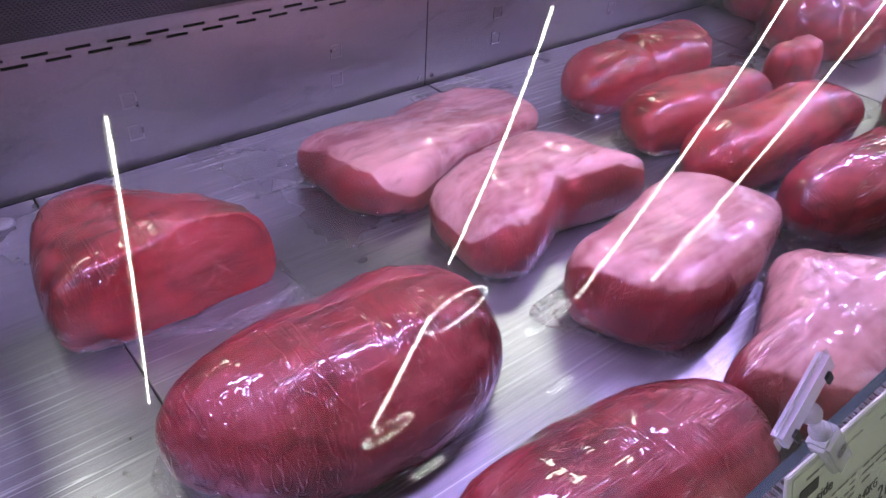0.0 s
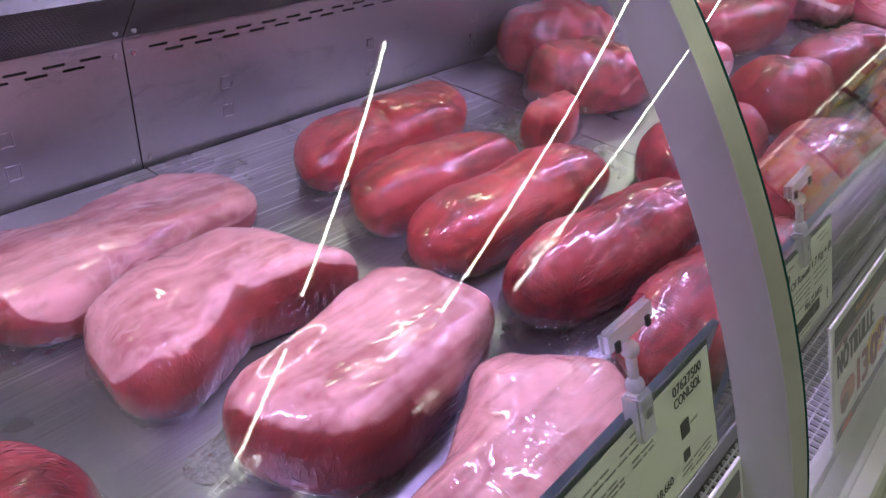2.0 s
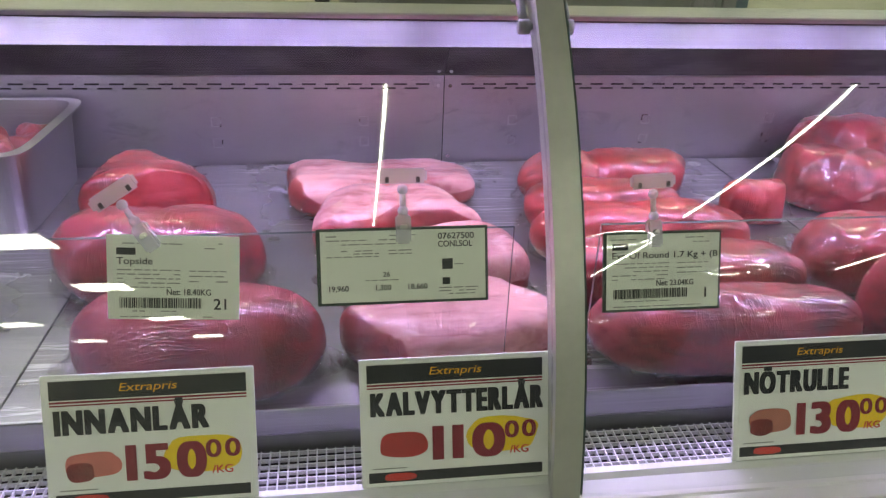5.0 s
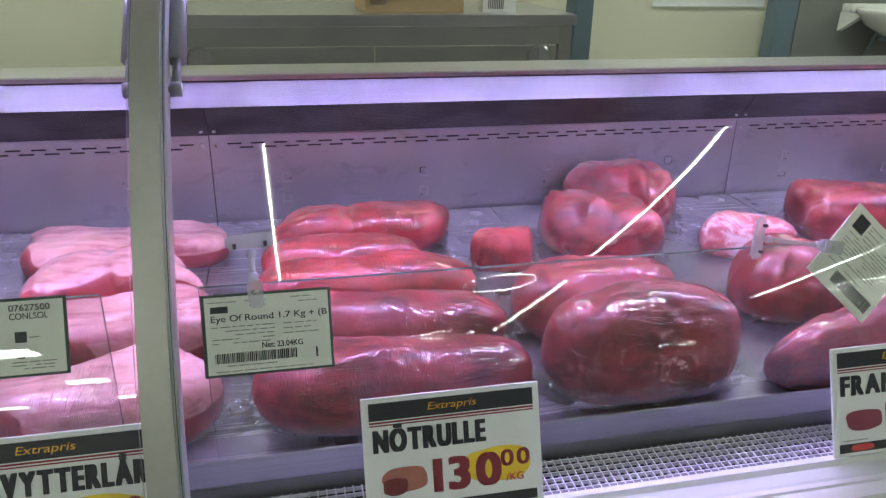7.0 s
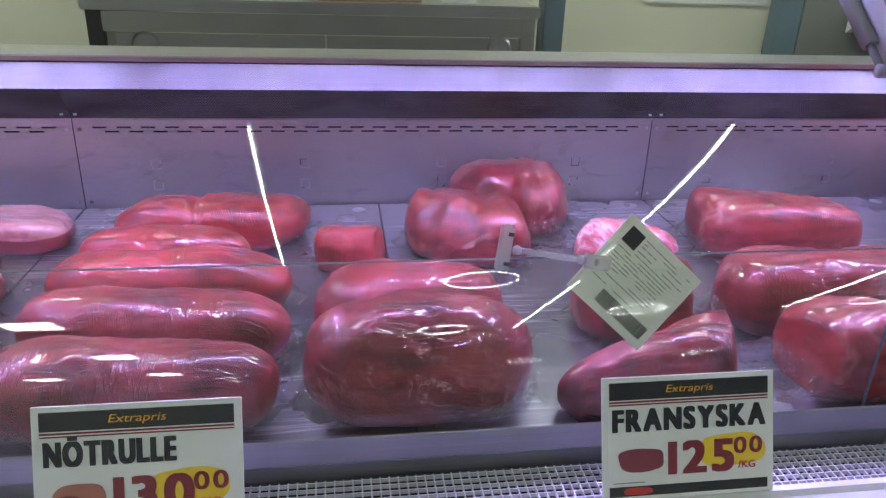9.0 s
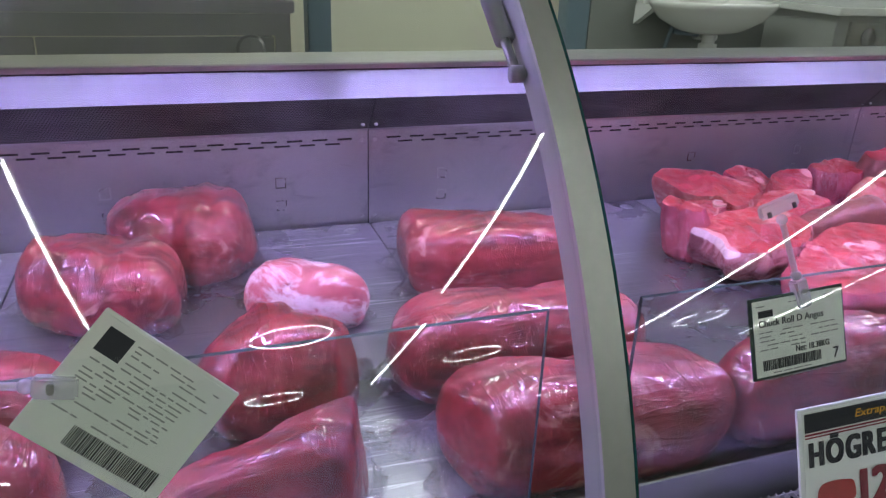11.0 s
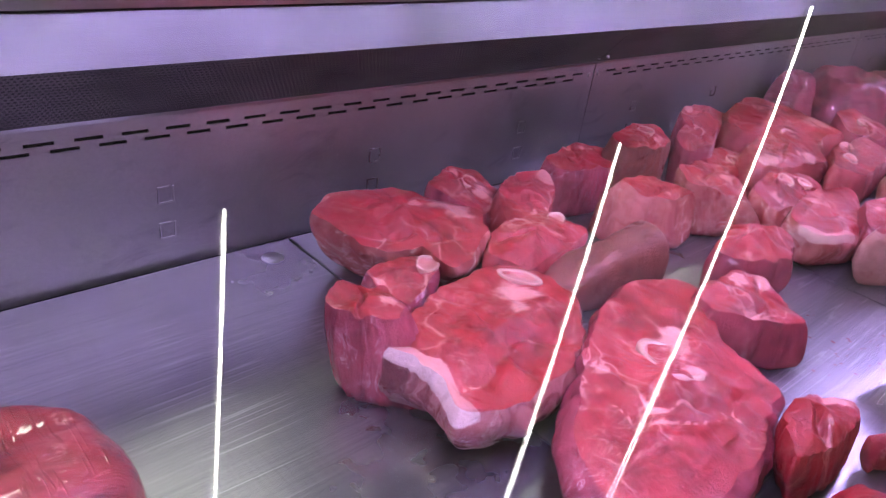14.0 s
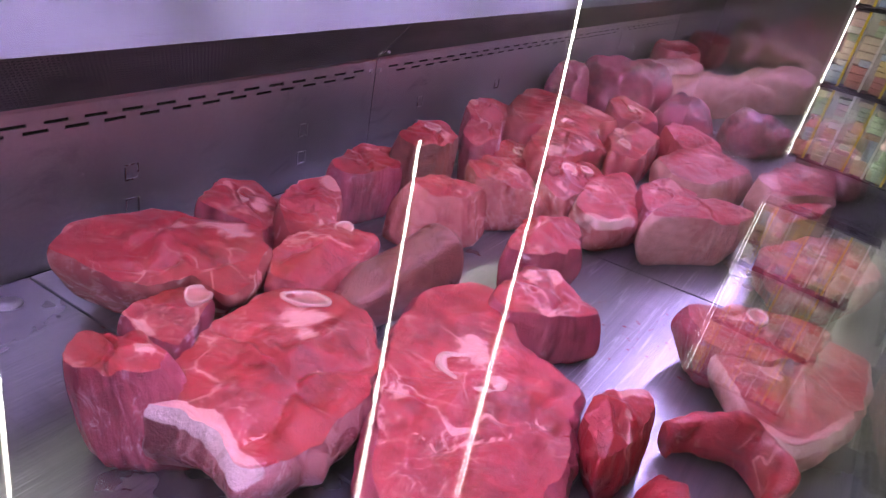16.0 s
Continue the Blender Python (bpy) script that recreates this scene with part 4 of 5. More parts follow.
joint(2.012, 0.226, 0.108, oval(0.350, 0.148, -4, 4.0), 23, CHUCK, "long chuck roll with a cut end in loose film", group="chuck joints", dome=2.6, waist=0.45, tuck=0.12, lumps=0.05, film=0.075, cuts=((-0.95, -0.28, 0.1, 0.146),))
joint(2.340, 0.207, 0.118, corners(11, 156, 34, 103, 95, 62, 154, 113, 169, 159, 179, 167, 199, 160, 211, 102, 297, 59, 338, 139, 351, 174), 24, BEEF_FAT, "long dark chuck roll with pale fat", group="chuck joints", dome=2.2, waist=0.45, tuck=0.15, lumps=0.05)


def slab(plan, h, seed, flare=0.10, rough_edge=0.06, seg=120, dome=0.004, shear=0.10, rim=None, slope=(0.0, 0.0), spots=None, seams=(), foot=(0.0, 0.0)):
    """A thick piece cut across: an uneven many-cornered outline, leaning sides and a worked top. rim: from, to in degrees, a lip of fat on its edge;
    spots: angle, distance, size of pale tendon patches; seams: angle and offset of the lines between muscles."""
    rnd = random.Random(seed)
    bm = bmesh.new()
    off = Vector((seed * 5.3, seed * 1.9, 2.2))
    rad = []
    for i in range(seg):
        t = 2 * math.pi * i / seg
        u = Vector((math.cos(t), math.sin(t), 0))
        rad.append(along(plan, t) * (1 + rough_edge * noise.noise(u * 2.6 + off) + rough_edge * 0.5 * noise.noise(u * 8 + off) + rough_edge * 0.22 * noise.noise(u * 22 + off)))
    lx, ly = rnd.uniform(-shear, shear) * h - foot[0], rnd.uniform(-shear, shear) * h - foot[1]

    lay = bm.verts.layers.float.new("fat")

    def fatty(t):
        if not rim:
            return 0.0
        d = (math.degrees(t) - (rim[0] + rim[1]) / 2 + 180) % 360 - 180
        return max(0.0, min(1.0, ((rim[1] - rim[0]) / 2 - abs(d)) / 14 + 0.5))

    if spots is None:
        spots = [(rnd.uniform(0, 360), rnd.uniform(0.35, 0.9), rnd.uniform(0.25, 0.45)) for _ in range(rnd.randrange(1, 4))]
    if not seams:
        seams = [(rnd.uniform(0, 180), rnd.uniform(-0.35, 0.35))]

    def seam_at(u, v):
        best = 9.0
        for ang, o in seams:
            c, s = math.cos(math.radians(ang)), math.sin(math.radians(ang))
            bow = 0.42 * noise.noise(Vector((u * 1.1, v * 1.1, ang)) + off) + 0.10 * noise.noise(Vector((u * 4, v * 4, ang)) + off)
            best = min(best, abs(-s * u + c * v - o + bow))
        return best

    def pale(u, v):
        w = max(0.0, 0.58 - seam_at(u, v) * 13 * (1 + 0.6 * noise.noise(Vector((u * 3, v * 3, 7)) + off)))
        for ang, dist, size in spots:
            du, dv = u - dist * math.cos(math.radians(ang)), v - dist * math.sin(math.radians(ang))
            w = max(w, 0.72 - 0.45 * math.hypot(du, dv) / size)
        return max(0.0, w)

    rows = []
    for k in range(11):
        f = k / 10
        bulge = 1 - flare * (1 - f) + 0.09 * math.sin(math.pi * f) - (0.045 if k == 10 else 0.012 if k == 9 else 0) - (0.05 if k == 0 else 0)
        row = []
        for i in range(seg):
            t = 2 * math.pi * i / seg
            r = rad[i] * bulge * (1 + 0.13 * noise.noise(Vector((math.cos(t) * 2.0, math.sin(t) * 2.0, f * 1.6 + 3)) + off) * (1 - 0.7 * f) + 0.05 * noise.noise(Vector((math.cos(t) * 5, math.sin(t) * 5, f * 2.4)) + off) + 0.02 * noise.noise(Vector((math.cos(t) * 9, math.sin(t) * 9, f * 3)) + off))
            wave = h * 0.10 * noise.noise(Vector((math.cos(t) * 1.6, math.sin(t) * 1.6, 4)) + off) * f
            x, y = r * math.cos(t), r * math.sin(t)
            nv = bm.verts.new((x + lx * (f - 1), y + ly * (f - 1), (h + slope[0] * x + slope[1] * y) * f + wave))
            nv[lay] = max(fatty(t) * min(1.0, max(0.0, f * 4.0 - 2.7)), 0.36 if k >= 9 else 0.0)
            row.append(nv)
        rows.append(row)
    for k in range(1, 26):
        f = 1 - k / 26
        row = []
        for i in range(seg):
            t = 2 * math.pi * i / seg
            x, y = rad[i] * 0.965 * f * math.cos(t), rad[i] * 0.965 * f * math.sin(t)
            wave = h * 0.10 * noise.noise(Vector((math.cos(t) * 1.6, math.sin(t) * 1.6, 4)) + off) * f * f
            q = Vector((x, y, 0))
            z = h + slope[0] * x + slope[1] * y + wave + dome * (1 - f) - 0.006 * max(0.0, 1 - seam_at(f * math.cos(t), f * math.sin(t)) * 8) * min(1.0, (1 - f) * 4) + (0.007 * noise.noise(q * 20 + off) + 0.004 * noise.noise(q * 55 + off) + 0.0014 * noise.noise(q * 150 + off)) * min(1.0, (1 - f) * 3)
            nv = bm.verts.new((x, y, z))
            nv[lay] = max(fatty(t) * max(0.0, 1.15 - k * 0.20), pale(f * math.cos(t), f * math.sin(t)), 0.36 if k == 1 else 0.0)
            row.append(nv)
        rows.append(row)
    for k, (p, q) in enumerate(zip(rows, rows[1:])):
        for i in range(seg):
            j = (i + 1) % seg
            bm.faces.new((p[i], p[j], q[j], q[i])).material_index = 0 if k >= 10 else 1
    bm.faces.new(rows[-1])
    bm.faces.new(rows[0][::-1]).material_index = 1
    for e in bm.edges:
        if len(e.link_faces) == 2 and e.link_faces[0].material_index != e.link_faces[1].material_index:
            e.smooth = False
    return bm


def bone_ring(a, b, wall, h, seed):
    bm = bmesh.new()
    n = 28
    rows = []
    for s, z in ((1.0, -h), (1.0, 0.0), (0.97, 0.0018), (1 - wall, 0.0018), (1 - wall - 0.03, 0.0)):
        rows.append([bm.verts.new((a * s * math.cos(t) * (1 + 0.06 * math.sin(2 * t + seed)), b * s * math.sin(t) * (1 + 0.08 * math.cos(3 * t + seed)), z)) for t in np.linspace(0, 2 * math.pi, n + 1)[:-1]])
    for p, q in zip(rows, rows[1:]):
        for i in range(n):
            j = (i + 1) % n
            bm.faces.new((p[i], p[j], q[j], q[i]))
    bm.faces.new(rows[-1]).material_index = 1
    return bm


def cut(x, y, h, plan, seed, label, side=None, bone=None, slope=(0.0, 0.0), group="bone-in cuts", category="meat cut", face=None, **shape):
    top = thing("meat_cut", pose(x, y, DECK + 0.001), label, category, group)
    part("muscle", slab(plan, h, seed, slope=slope, **shape), (face or STEAK, side or SHANK_SIDE), top, "", True)
    if bone:
        bx, by, ra, rb, rz = bone
        part("bone", bone_ring(ra, rb, 0.22, 0.02, seed), (BONE, MARROW), top, "sawn bone with pink marrow", True, m=Matrix.Translation((bx, by, h + 0.0025 + slope[0] * bx + slope[1] * by)) @ pose(0, 0, 0, math.degrees(math.atan(slope[1])), -math.degrees(math.atan(slope[0])), 0) @ pose(0, 0, 0, 0, 0, rz))
    return top


def trimming(x, y, r, thick, h, first, last, seed, label):
    """A flap of lean meat curled round on itself, standing on its edge and sagging outwards."""
    top = thing("meat_trimming", pose(x, y, DECK + 0.001), label, "meat trimming", "bone-in cuts")
    bm = bmesh.new()
    off = Vector((seed * 3.3, seed * 1.7, 0.4))
    n, m = 40, 28
    rings = []
    for i in range(n + 1):
        f = i / n
        t = radians(first + (last - first) * f)
        swell = 0.35 + 0.65 * math.sin(math.pi * min(1.0, max(0.0, f * 0.92 + 0.04))) ** 0.5
        tall = h * swell * (1 + 0.25 * noise.noise(Vector((f * 3, 0, 0)) + off))
        ring = []
        for k in range(m):
            p = 2 * math.pi * k / m
            c, s = math.cos(p), math.sin(p)
            a = thick / 2 * swell * math.copysign(abs(c) ** 0.8, c)
            z = tall / 2 * (1 + math.copysign(abs(s) ** 0.7, s))
            d = r * (1 + 0.25 * f) + a + 0.22 * z * math.sin(f * 5 + seed)
            q = Vector((d * math.cos(t), d * math.sin(t), z))
            q += Vector((math.cos(t), math.sin(t), 0.5)) * (0.006 * noise.noise(q * 35 + off) + 0.002 * noise.noise(q * 110 + off))
            ring.append(bm.verts.new((q.x, q.y, max(0.0, q.z))))
        rings.append(ring)
    for p, q in zip(rings, rings[1:]):
        for k in range(m):
            bm.faces.new((p[k], p[(k + 1) % m], q[(k + 1) % m], q[k]))
    bm.faces.new(rings[0][::-1])
    bm.faces.new(rings[-1])
    bmesh.ops.recalc_face_normals(bm, faces=bm.faces)
    part("muscle", bm, STEAK, top, "", True)


# third module: bone-in shoulder and shank cuts
cut(2.636, 0.828, 0.085, corners(26, 67, 69, 85, 126, 104, 153, 122, 174, 96, 214, 73, 260, 57, 260, 105, 291, 100, 329, 105, 356, 113), 31, "large red shoulder cut with a pale rounded end", FAT_SIDE, slope=(0.0, 0.16), flare=0.28, foot=(0.02, 0.02), dome=0.012, spots=[(-5, 0.75, 0.50), (40, 0.45, 0.30)], seams=[(35, 0.1), (-20, -0.35)])
cut(2.473, 0.691, 0.100, corners(13, 35, 103, 35, 137, 42, 165, 37, 230, 25, 284, 41, 320, 38), 32, "upright shank cut with purple membrane sides", SHANK_SIDE, slope=(0.0, 0.12), flare=-0.20, foot=(0.012, -0.025), spots=[(-30, 0.6, 0.45)])
cut(2.575, 0.753, 0.065, corners(21, 56, 91, 31, 153, 47, 188, 43, 236, 49, 278, 29, 353, 48), 33, "small shank cut with a round marrow bone", SHANK_SIDE, bone=(0.036, 0.004, 0.016, 0.013, 10), slope=(0.0, 0.2))
cut(2.590, 0.622, 0.068, corners(24, 137, 42, 124, 70, 98, 107, 83, 142, 98, 164, 130, 170, 112, 196, 110, 208, 140, 223, 132, 244, 102, 281, 88, 321, 92, 357, 124), 34, "thick round steak with a band of white fat", TENDON_SIDE, bone=(0.088, 0.054, 0.026, 0.013, -50), rim=(162, 216), slope=(0.0, 0.05), flare=0.16, spots=[(32, 0.66, 0.40), (15, 0.35, 0.22)], seams=[(75, 0.10), (-22, -0.30)])
cut(2.687, 0.481, 0.060, corners(2, 107, 19, 193, 31, 214, 51, 164, 77, 118, 134, 88, 174, 142, 196, 204, 218, 176, 241, 135, 268, 112, 318, 117, 341, 120), 35, "broad flat steak with an oval marrow bone", SHANK_SIDE, bone=(0.022, 0.012, 0.038, 0.024, -78), slope=(0.0, 0.05), spots=[(25, 0.30, 0.26), (140, 0.75, 0.25), (330, 0.25, 0.18)], seams=[(100, 0.30), (-25, -0.40)], rough_edge=0.07, flare=0.06)
cut(2.799, 0.884, 0.072, corners(39, 67, 82, 55, 161, 68, 203, 51, 244, 58, 293, 61, 345, 52), 36, "tilted shank cut with a purple side", SHANK_SIDE, slope=(-0.15, 0.30), bone=(0.008, 0.012, 0.018, 0.012, 30), rough_edge=0.10)
cut(2.846, 0.818, 0.082, corners(24, 77, 62, 48, 148, 46, 200, 75, 226, 60, 289, 37, 359, 60), 37, "red shank cut with marbled lean", SHANK_PALE, slope=(0.0, 0.38), rough_edge=0.10)
cut(3.026, 0.868, 0.088, corners(53, 51, 168, 78, 190, 73, 217, 46, 311, 52, 359, 75), 38, "shank cut with pale membrane", SHANK_SIDE, slope=(0.0, 0.2))
cut(2.774, 0.737, 0.070, corners(25, 78, 108, 46, 171, 81, 191, 96, 218, 63, 310, 44, 349, 95), 39, "shank cut with a knuckle bone", SHANK_PALE, bone=(0.058, 0.016, 0.017, 0.012, 20), slope=(0.0, 0.2), dome=0.014, rough_edge=0.10)
joint(2.840, 0.668, 0.074, oval(0.195, 0.062, -14, 4.0), 40, LIVER, "brown rind-covered slice standing on edge", group="bone-in cuts", film=0, dome=3.2, waist=0.6, tuck=0.2, lumps=0.05, lean=(0.22, 0), cutm=STEAK, cuts=((0.96, -0.10, 0.26, 0.092),))
cut(3.148, 0.842, 0.114, corners(21, 79, 84, 40, 167, 75, 200, 76, 275, 41, 347, 70), 41, "upright dark shank cut with a pale bone", LIVER, bone=(0.024, 0.012, 0.017, 0.014, 0), slope=(0.0, 0.1), flare=0.02)
cut(3.048, 0.740, 0.086, corners(4, 42, 80, 37, 139, 59, 181, 47, 264, 37, 323, 63), 42, "pale shank cut with a worn fatty side", FAT_SIDE, slope=(0.0, 0.10), flare=-0.42)
cut(3.192, 0.722, 0.080, corners(22, 102, 63, 53, 144, 75, 178, 82, 230, 59, 271, 75, 348, 59), 43, "shank cut leaning over with a pale side", FAT_SIDE, slope=(-0.12, 0.22), flare=-0.16, foot=(0.03, -0.01))
cut(3.305, 0.827, 0.105, corners(3, 76, 34, 71, 175, 73, 203, 78, 289, 32), 44, "pointed shank cut standing at the back", SHANK_SIDE, slope=(0.0, 0.5), bone=(0.0, 0.0, 0.013, 0.010, 0))
cut(3.046, 0.572, 0.072, corners(7, 87, 86, 41, 167, 94, 200, 65, 289, 46, 343, 77), 45, "red cut with a folded top", SHANK_SIDE, slope=(0.0, 0.2), dome=0.012, rough_edge=0.10)
cut(2.898, 0.507, 0.068, corners(14, 79, 52, 57, 150, 76, 177, 78, 220, 49, 288, 69, 332, 55), 46, "shank cut with a striped purple side", SHANK_SIDE, slope=(-0.06, 0.14), flare=-0.04, dome=0.010)
cut(3.276, 0.649, 0.072, corners(4, 83, 47, 51, 161, 66, 206, 76, 319, 45), 47, "bone-in cut with an open red face", FAT_SIDE, bone=(0.036, 0.010, 0.020, 0.015, 0), slope=(0.0, 0.45))
cut(3.452, 0.728, 0.088, corners(34, 104, 156, 97, 184, 153, 211, 81, 316, 83, 352, 126), 48, "tall shoulder cut with a pale bone", SHANK_PALE, bone=(0.066, 0.030, 0.018, 0.014, 0), slope=(0.0, 0.25), dome=0.012, rough_edge=0.11)
cut(3.296, 0.568, 0.066, corners(11, 146, 90, 49, 170, 129, 194, 105, 261, 62, 336, 79), 49, "flat cut with white fat on its edge", FAT_SIDE, rim=(180, 240), slope=(0.0, 0.25), rough_edge=0.10)
cut(3.617, 0.821, 0.094, corners(19, 132, 68, 112, 158, 149, 180, 181, 206, 91, 264, 99, 318, 154), 50, "long red shoulder slice at the back", SHANK_PALE, slope=(0.0, 0.12), dome=0.012, rough_edge=0.10)
cut(3.596, 0.644, 0.082, corners(20, 112, 136, 58, 181, 132, 208, 93, 347, 116), 51, "red neck cut with a bone edge", SHANK_PALE, slope=(0.0, 0.22), bone=(-0.05, 0.0, 0.022, 0.014, 20), rough_edge=0.11)
cut(3.345, 0.775, 0.062, (62, 54, 44, 40, 44, 54, 60, 50, 42, 40, 44, 54), 52, "small red trimmed shank cut", SHANK_SIDE, slope=(0.0, 0.3), bone=(0.01, 0.0, 0.014, 0.012, 0))
cut(3.385, 0.655, 0.058, (60, 54, 44, 40, 44, 54, 60, 50, 42, 40, 44, 54), 53, "small red bone-in shank cut", SHANK_PALE, slope=(-0.1, 0.3), bone=(0.01, 0.0, 0.016, 0.013, 0))
cut(3.470, 0.905, 0.088, (76, 60, 46, 40, 44, 58, 72, 56, 44, 42, 48, 60), 74, "small red cut against the back panel", SHANK_SIDE, slope=(0.0, 0.25), rough_edge=0.10)
cut(3.376, 0.502, 0.072, corners(8, 111, 120, 53, 181, 130, 215, 59, 339, 97), 73, "red shank end with a grey membrane", SHANK_SIDE, slope=(0.0, 0.22))
cut(3.342, 0.433, 0.080, corners(5, 74, 73, 52, 158, 150, 175, 70, 273, 58, 328, 122), 54, "pale skin-on pork cut", SKIN, slope=(0.0, 0.12), flare=0.06, dome=0.010)
cut(3.586, 0.498, 0.082, corners(60, 72, 142, 113, 172, 141, 204, 101, 313, 108, 358, 147), 55, "pale skin-on cut with a red top", SKIN, slope=(0.0, 0.10), flare=0.08, dome=0.010)
cut(3.702, 0.336, 0.080, corners(18, 120, 141, 109, 168, 161, 181, 134, 257, 71, 341, 157), 58, "red shoulder piece with pale rounded skin", SKIN, slope=(0.0, 0.10), rough_edge=0.10)
cut(3.557, 0.307, 0.066, corners(10, 66, 149, 86, 173, 115, 255, 29, 340, 127), 56, "red cut with pale skin at its edge", SKIN, slope=(0.0, 0.10))
cut(3.750, 0.560, 0.085, (84, 72, 64, 60, 64, 74, 86, 72, 62, 60, 66, 76), 75, "red cut with bagged pieces behind it", SHANK_PALE, slope=(0.0, 0.25), rough_edge=0.10)
cut(3.790, 0.715, 0.095, (80, 68, 60, 56, 60, 70, 80, 66, 58, 56, 62, 72), 76, "red neck slice with a pale bone", SHANK_SIDE, slope=(0.0, 0.25), bone=(0.0, 0.0, 0.018, 0.014, 0))
cut(2.752, 0.357, 0.062, corners(48, 32, 127, 38, 185, 69, 230, 30, 331, 49, 355, 67), 59, "trimmed red cut standing on end", STEAK, slope=(0.1, 0.2), dome=0.014, rough_edge=0.12)
trimming(2.725, 0.268, 0.034, 0.034, 0.058, 60, 250, 60, "folded red meat trimming on the bare deck")
trimming(2.798, 0.262, 0.044, 0.026, 0.066, -110, 75, 77, "curled red meat trimming standing on its edge")
cut(2.999, 0.228, 0.048, corners(27, 118, 120, 103, 169, 136, 186, 154, 222, 89, 277, 74, 331, 153, 351, 129), 61, "wide thin red shoulder slice with a pale edge", SKIN, rim=(170, 250), slope=(0.0, 0.10), flare=0.15)
cut(3.041, 0.282, 0.060, corners(47, 56, 116, 95, 153, 109, 188, 71, 266, 64, 322, 126, 344, 88), 57, "red lean cut among skin-on pieces", SHANK_SIDE, slope=(0.0, 0.12), bone=(0.03, 0.01, 0.02, 0.014, 0))
cut(3.355, 0.242, 0.062, corners(35, 82, 123, 105, 165, 148, 193, 122, 287, 82, 346, 179), 62, "red bone-in slice lying flat", SHANK_SIDE, bone=(0.02, 0.02, 0.022, 0.018, 0), slope=(0.0, 0.10))
joint(3.940, 0.935, 0.110, oval(0.150, 0.11, 10, 2.4), 63, BAGGED, "small dark joint in a clear bag", group="bagged joints", lumps=0.17, film=0.05)
joint(4.090, 0.845, 0.140, oval(0.300, 0.20, -20, 2.6), 64, BAGGED, "dark marbled joint in a clear bag", group="bagged joints", lumps=0.17, film=0.08)
joint(4.020, 0.650, 0.090, oval(0.230, 0.15, 10, 2.6), 65, BAGGED, "dark joint in a crumpled clear bag", group="bagged joints", lumps=0.17, film=0.08)
joint(4.150, 0.500, 0.085, oval(0.210, 0.14, -20, 2.6), 66, BAGGED, "pale joint in a crumpled clear bag", group="bagged joints", lumps=0.17, film=0.08)
joint(4.520, 0.670, 0.100, oval(0.560, 0.17, -22, 2.4), 67, SKIN, "long pale skin-on leg", "meat leg", "skin-on legs", film=0, lumps=0.09, lean=(-0.08, 0))
joint(4.450, 0.850, 0.110, oval(0.480, 0.15, -12, 2.4), 68, SKIN, "long pale skin-on leg lying at the back", "meat leg", "skin-on legs", film=0, lumps=0.10)
cut(4.820, 0.910, 0.110, (150, 96, 76, 70, 76, 100, 150, 96, 74, 68, 76, 98), 69, "red meat piece by the steel end panel", SHANK_PALE, slope=(0.0, 0.1), rough_edge=0.12)
joint(4.800, 0.560, 0.120, oval(0.400, 0.18, -25, 2.4), 70, SKIN, "folded pale cut by the steel end panel", "meat leg", "skin-on legs", film=0, lumps=0.12)
joint(4.050, 0.300, 0.090, oval(0.250, 0.15, 10, 2.5), 71, BAGGED, "dark joint in shiny film", group="bagged joints", lumps=0.17)
joint(4.320, 0.330, 0.090, oval(0.260, 0.16, -10, 2.5), 72, BAGGED, "dark rounded joint in film", group="bagged joints", lumps=0.17)


# dried blood specks on the bare deck between the cuts
specks = bmesh.new()
rnd = random.Random(5)
for k in range(60):
    px, py, r = 3.02 + rnd.gauss(0, 0.045), 0.40 + rnd.gauss(0, 0.05), rnd.uniform(0.0007, 0.0022)
    bmesh.ops.create_circle(specks, cap_ends=True, segments=7, radius=r, matrix=Matrix.Translation((px, py, DECK + 0.0006)) @ Matrix.Diagonal((1, rnd.uniform(0.5, 1.6), 1, 1)))
tagged(finish("blood_specks", specks, INK_RED), "small dried red specks on the film-covered deck", "stain", kind="stuff")


# ---- tray with marinated meat ----
def food_tray(x, y):
    t = thing("food_tray", pose(x, y, DECK + 0.001, 0, 0, 0), "deep stainless steel tray with brown marinated meat", "tray")
    bm = bmesh.new()
    rows = []
    for w, d, z in ((0.100, 0.150, 0.0), (0.112, 0.162, 0.145), (0.128, 0.178, 0.149), (0.128, 0.178, 0.152), (0.110, 0.160, 0.152), (0.098, 0.148, 0.006)):
        row = []
        for k in range(40):
            a = 2 * math.pi * (k + 0.5) / 40
            c, s = math.cos(a), math.sin(a)
            row.append(bm.verts.new((w * math.copysign(abs(c) ** 0.28, c), d * math.copysign(abs(s) ** 0.28, s), z)))
        rows.append(row)
    for p, q in zip(rows, rows[1:]):
        for i in range(40):
            j = (i + 1) % 40
            bm.faces.new((p[i], p[j], q[j], q[i]))
    bm.faces.new(rows[0][::-1])
    bm.faces.new(rows[-1])
    part("pan", bm, STEEL, t, "deep steel pan")


food_tray(-0.150, 0.80)
for k in range(12):
    ob = thing("marinated_meat", pose(-0.150 + random.uniform(-0.06, 0.06), 0.80 + random.uniform(-0.1, 0.1), DECK + 0.075 + random.uniform(0, 0.02), 0, 0, random.uniform(0, 180)), "brown marinated piece of meat in the steel tray", "meat piece", "marinated pieces")
    part("muscle", pillow(oval(0.075, 0.05), 0.04, 80 + k, lumps=0.12, seg=32, rows=8), (LIVER, LIVER), ob, "", True)

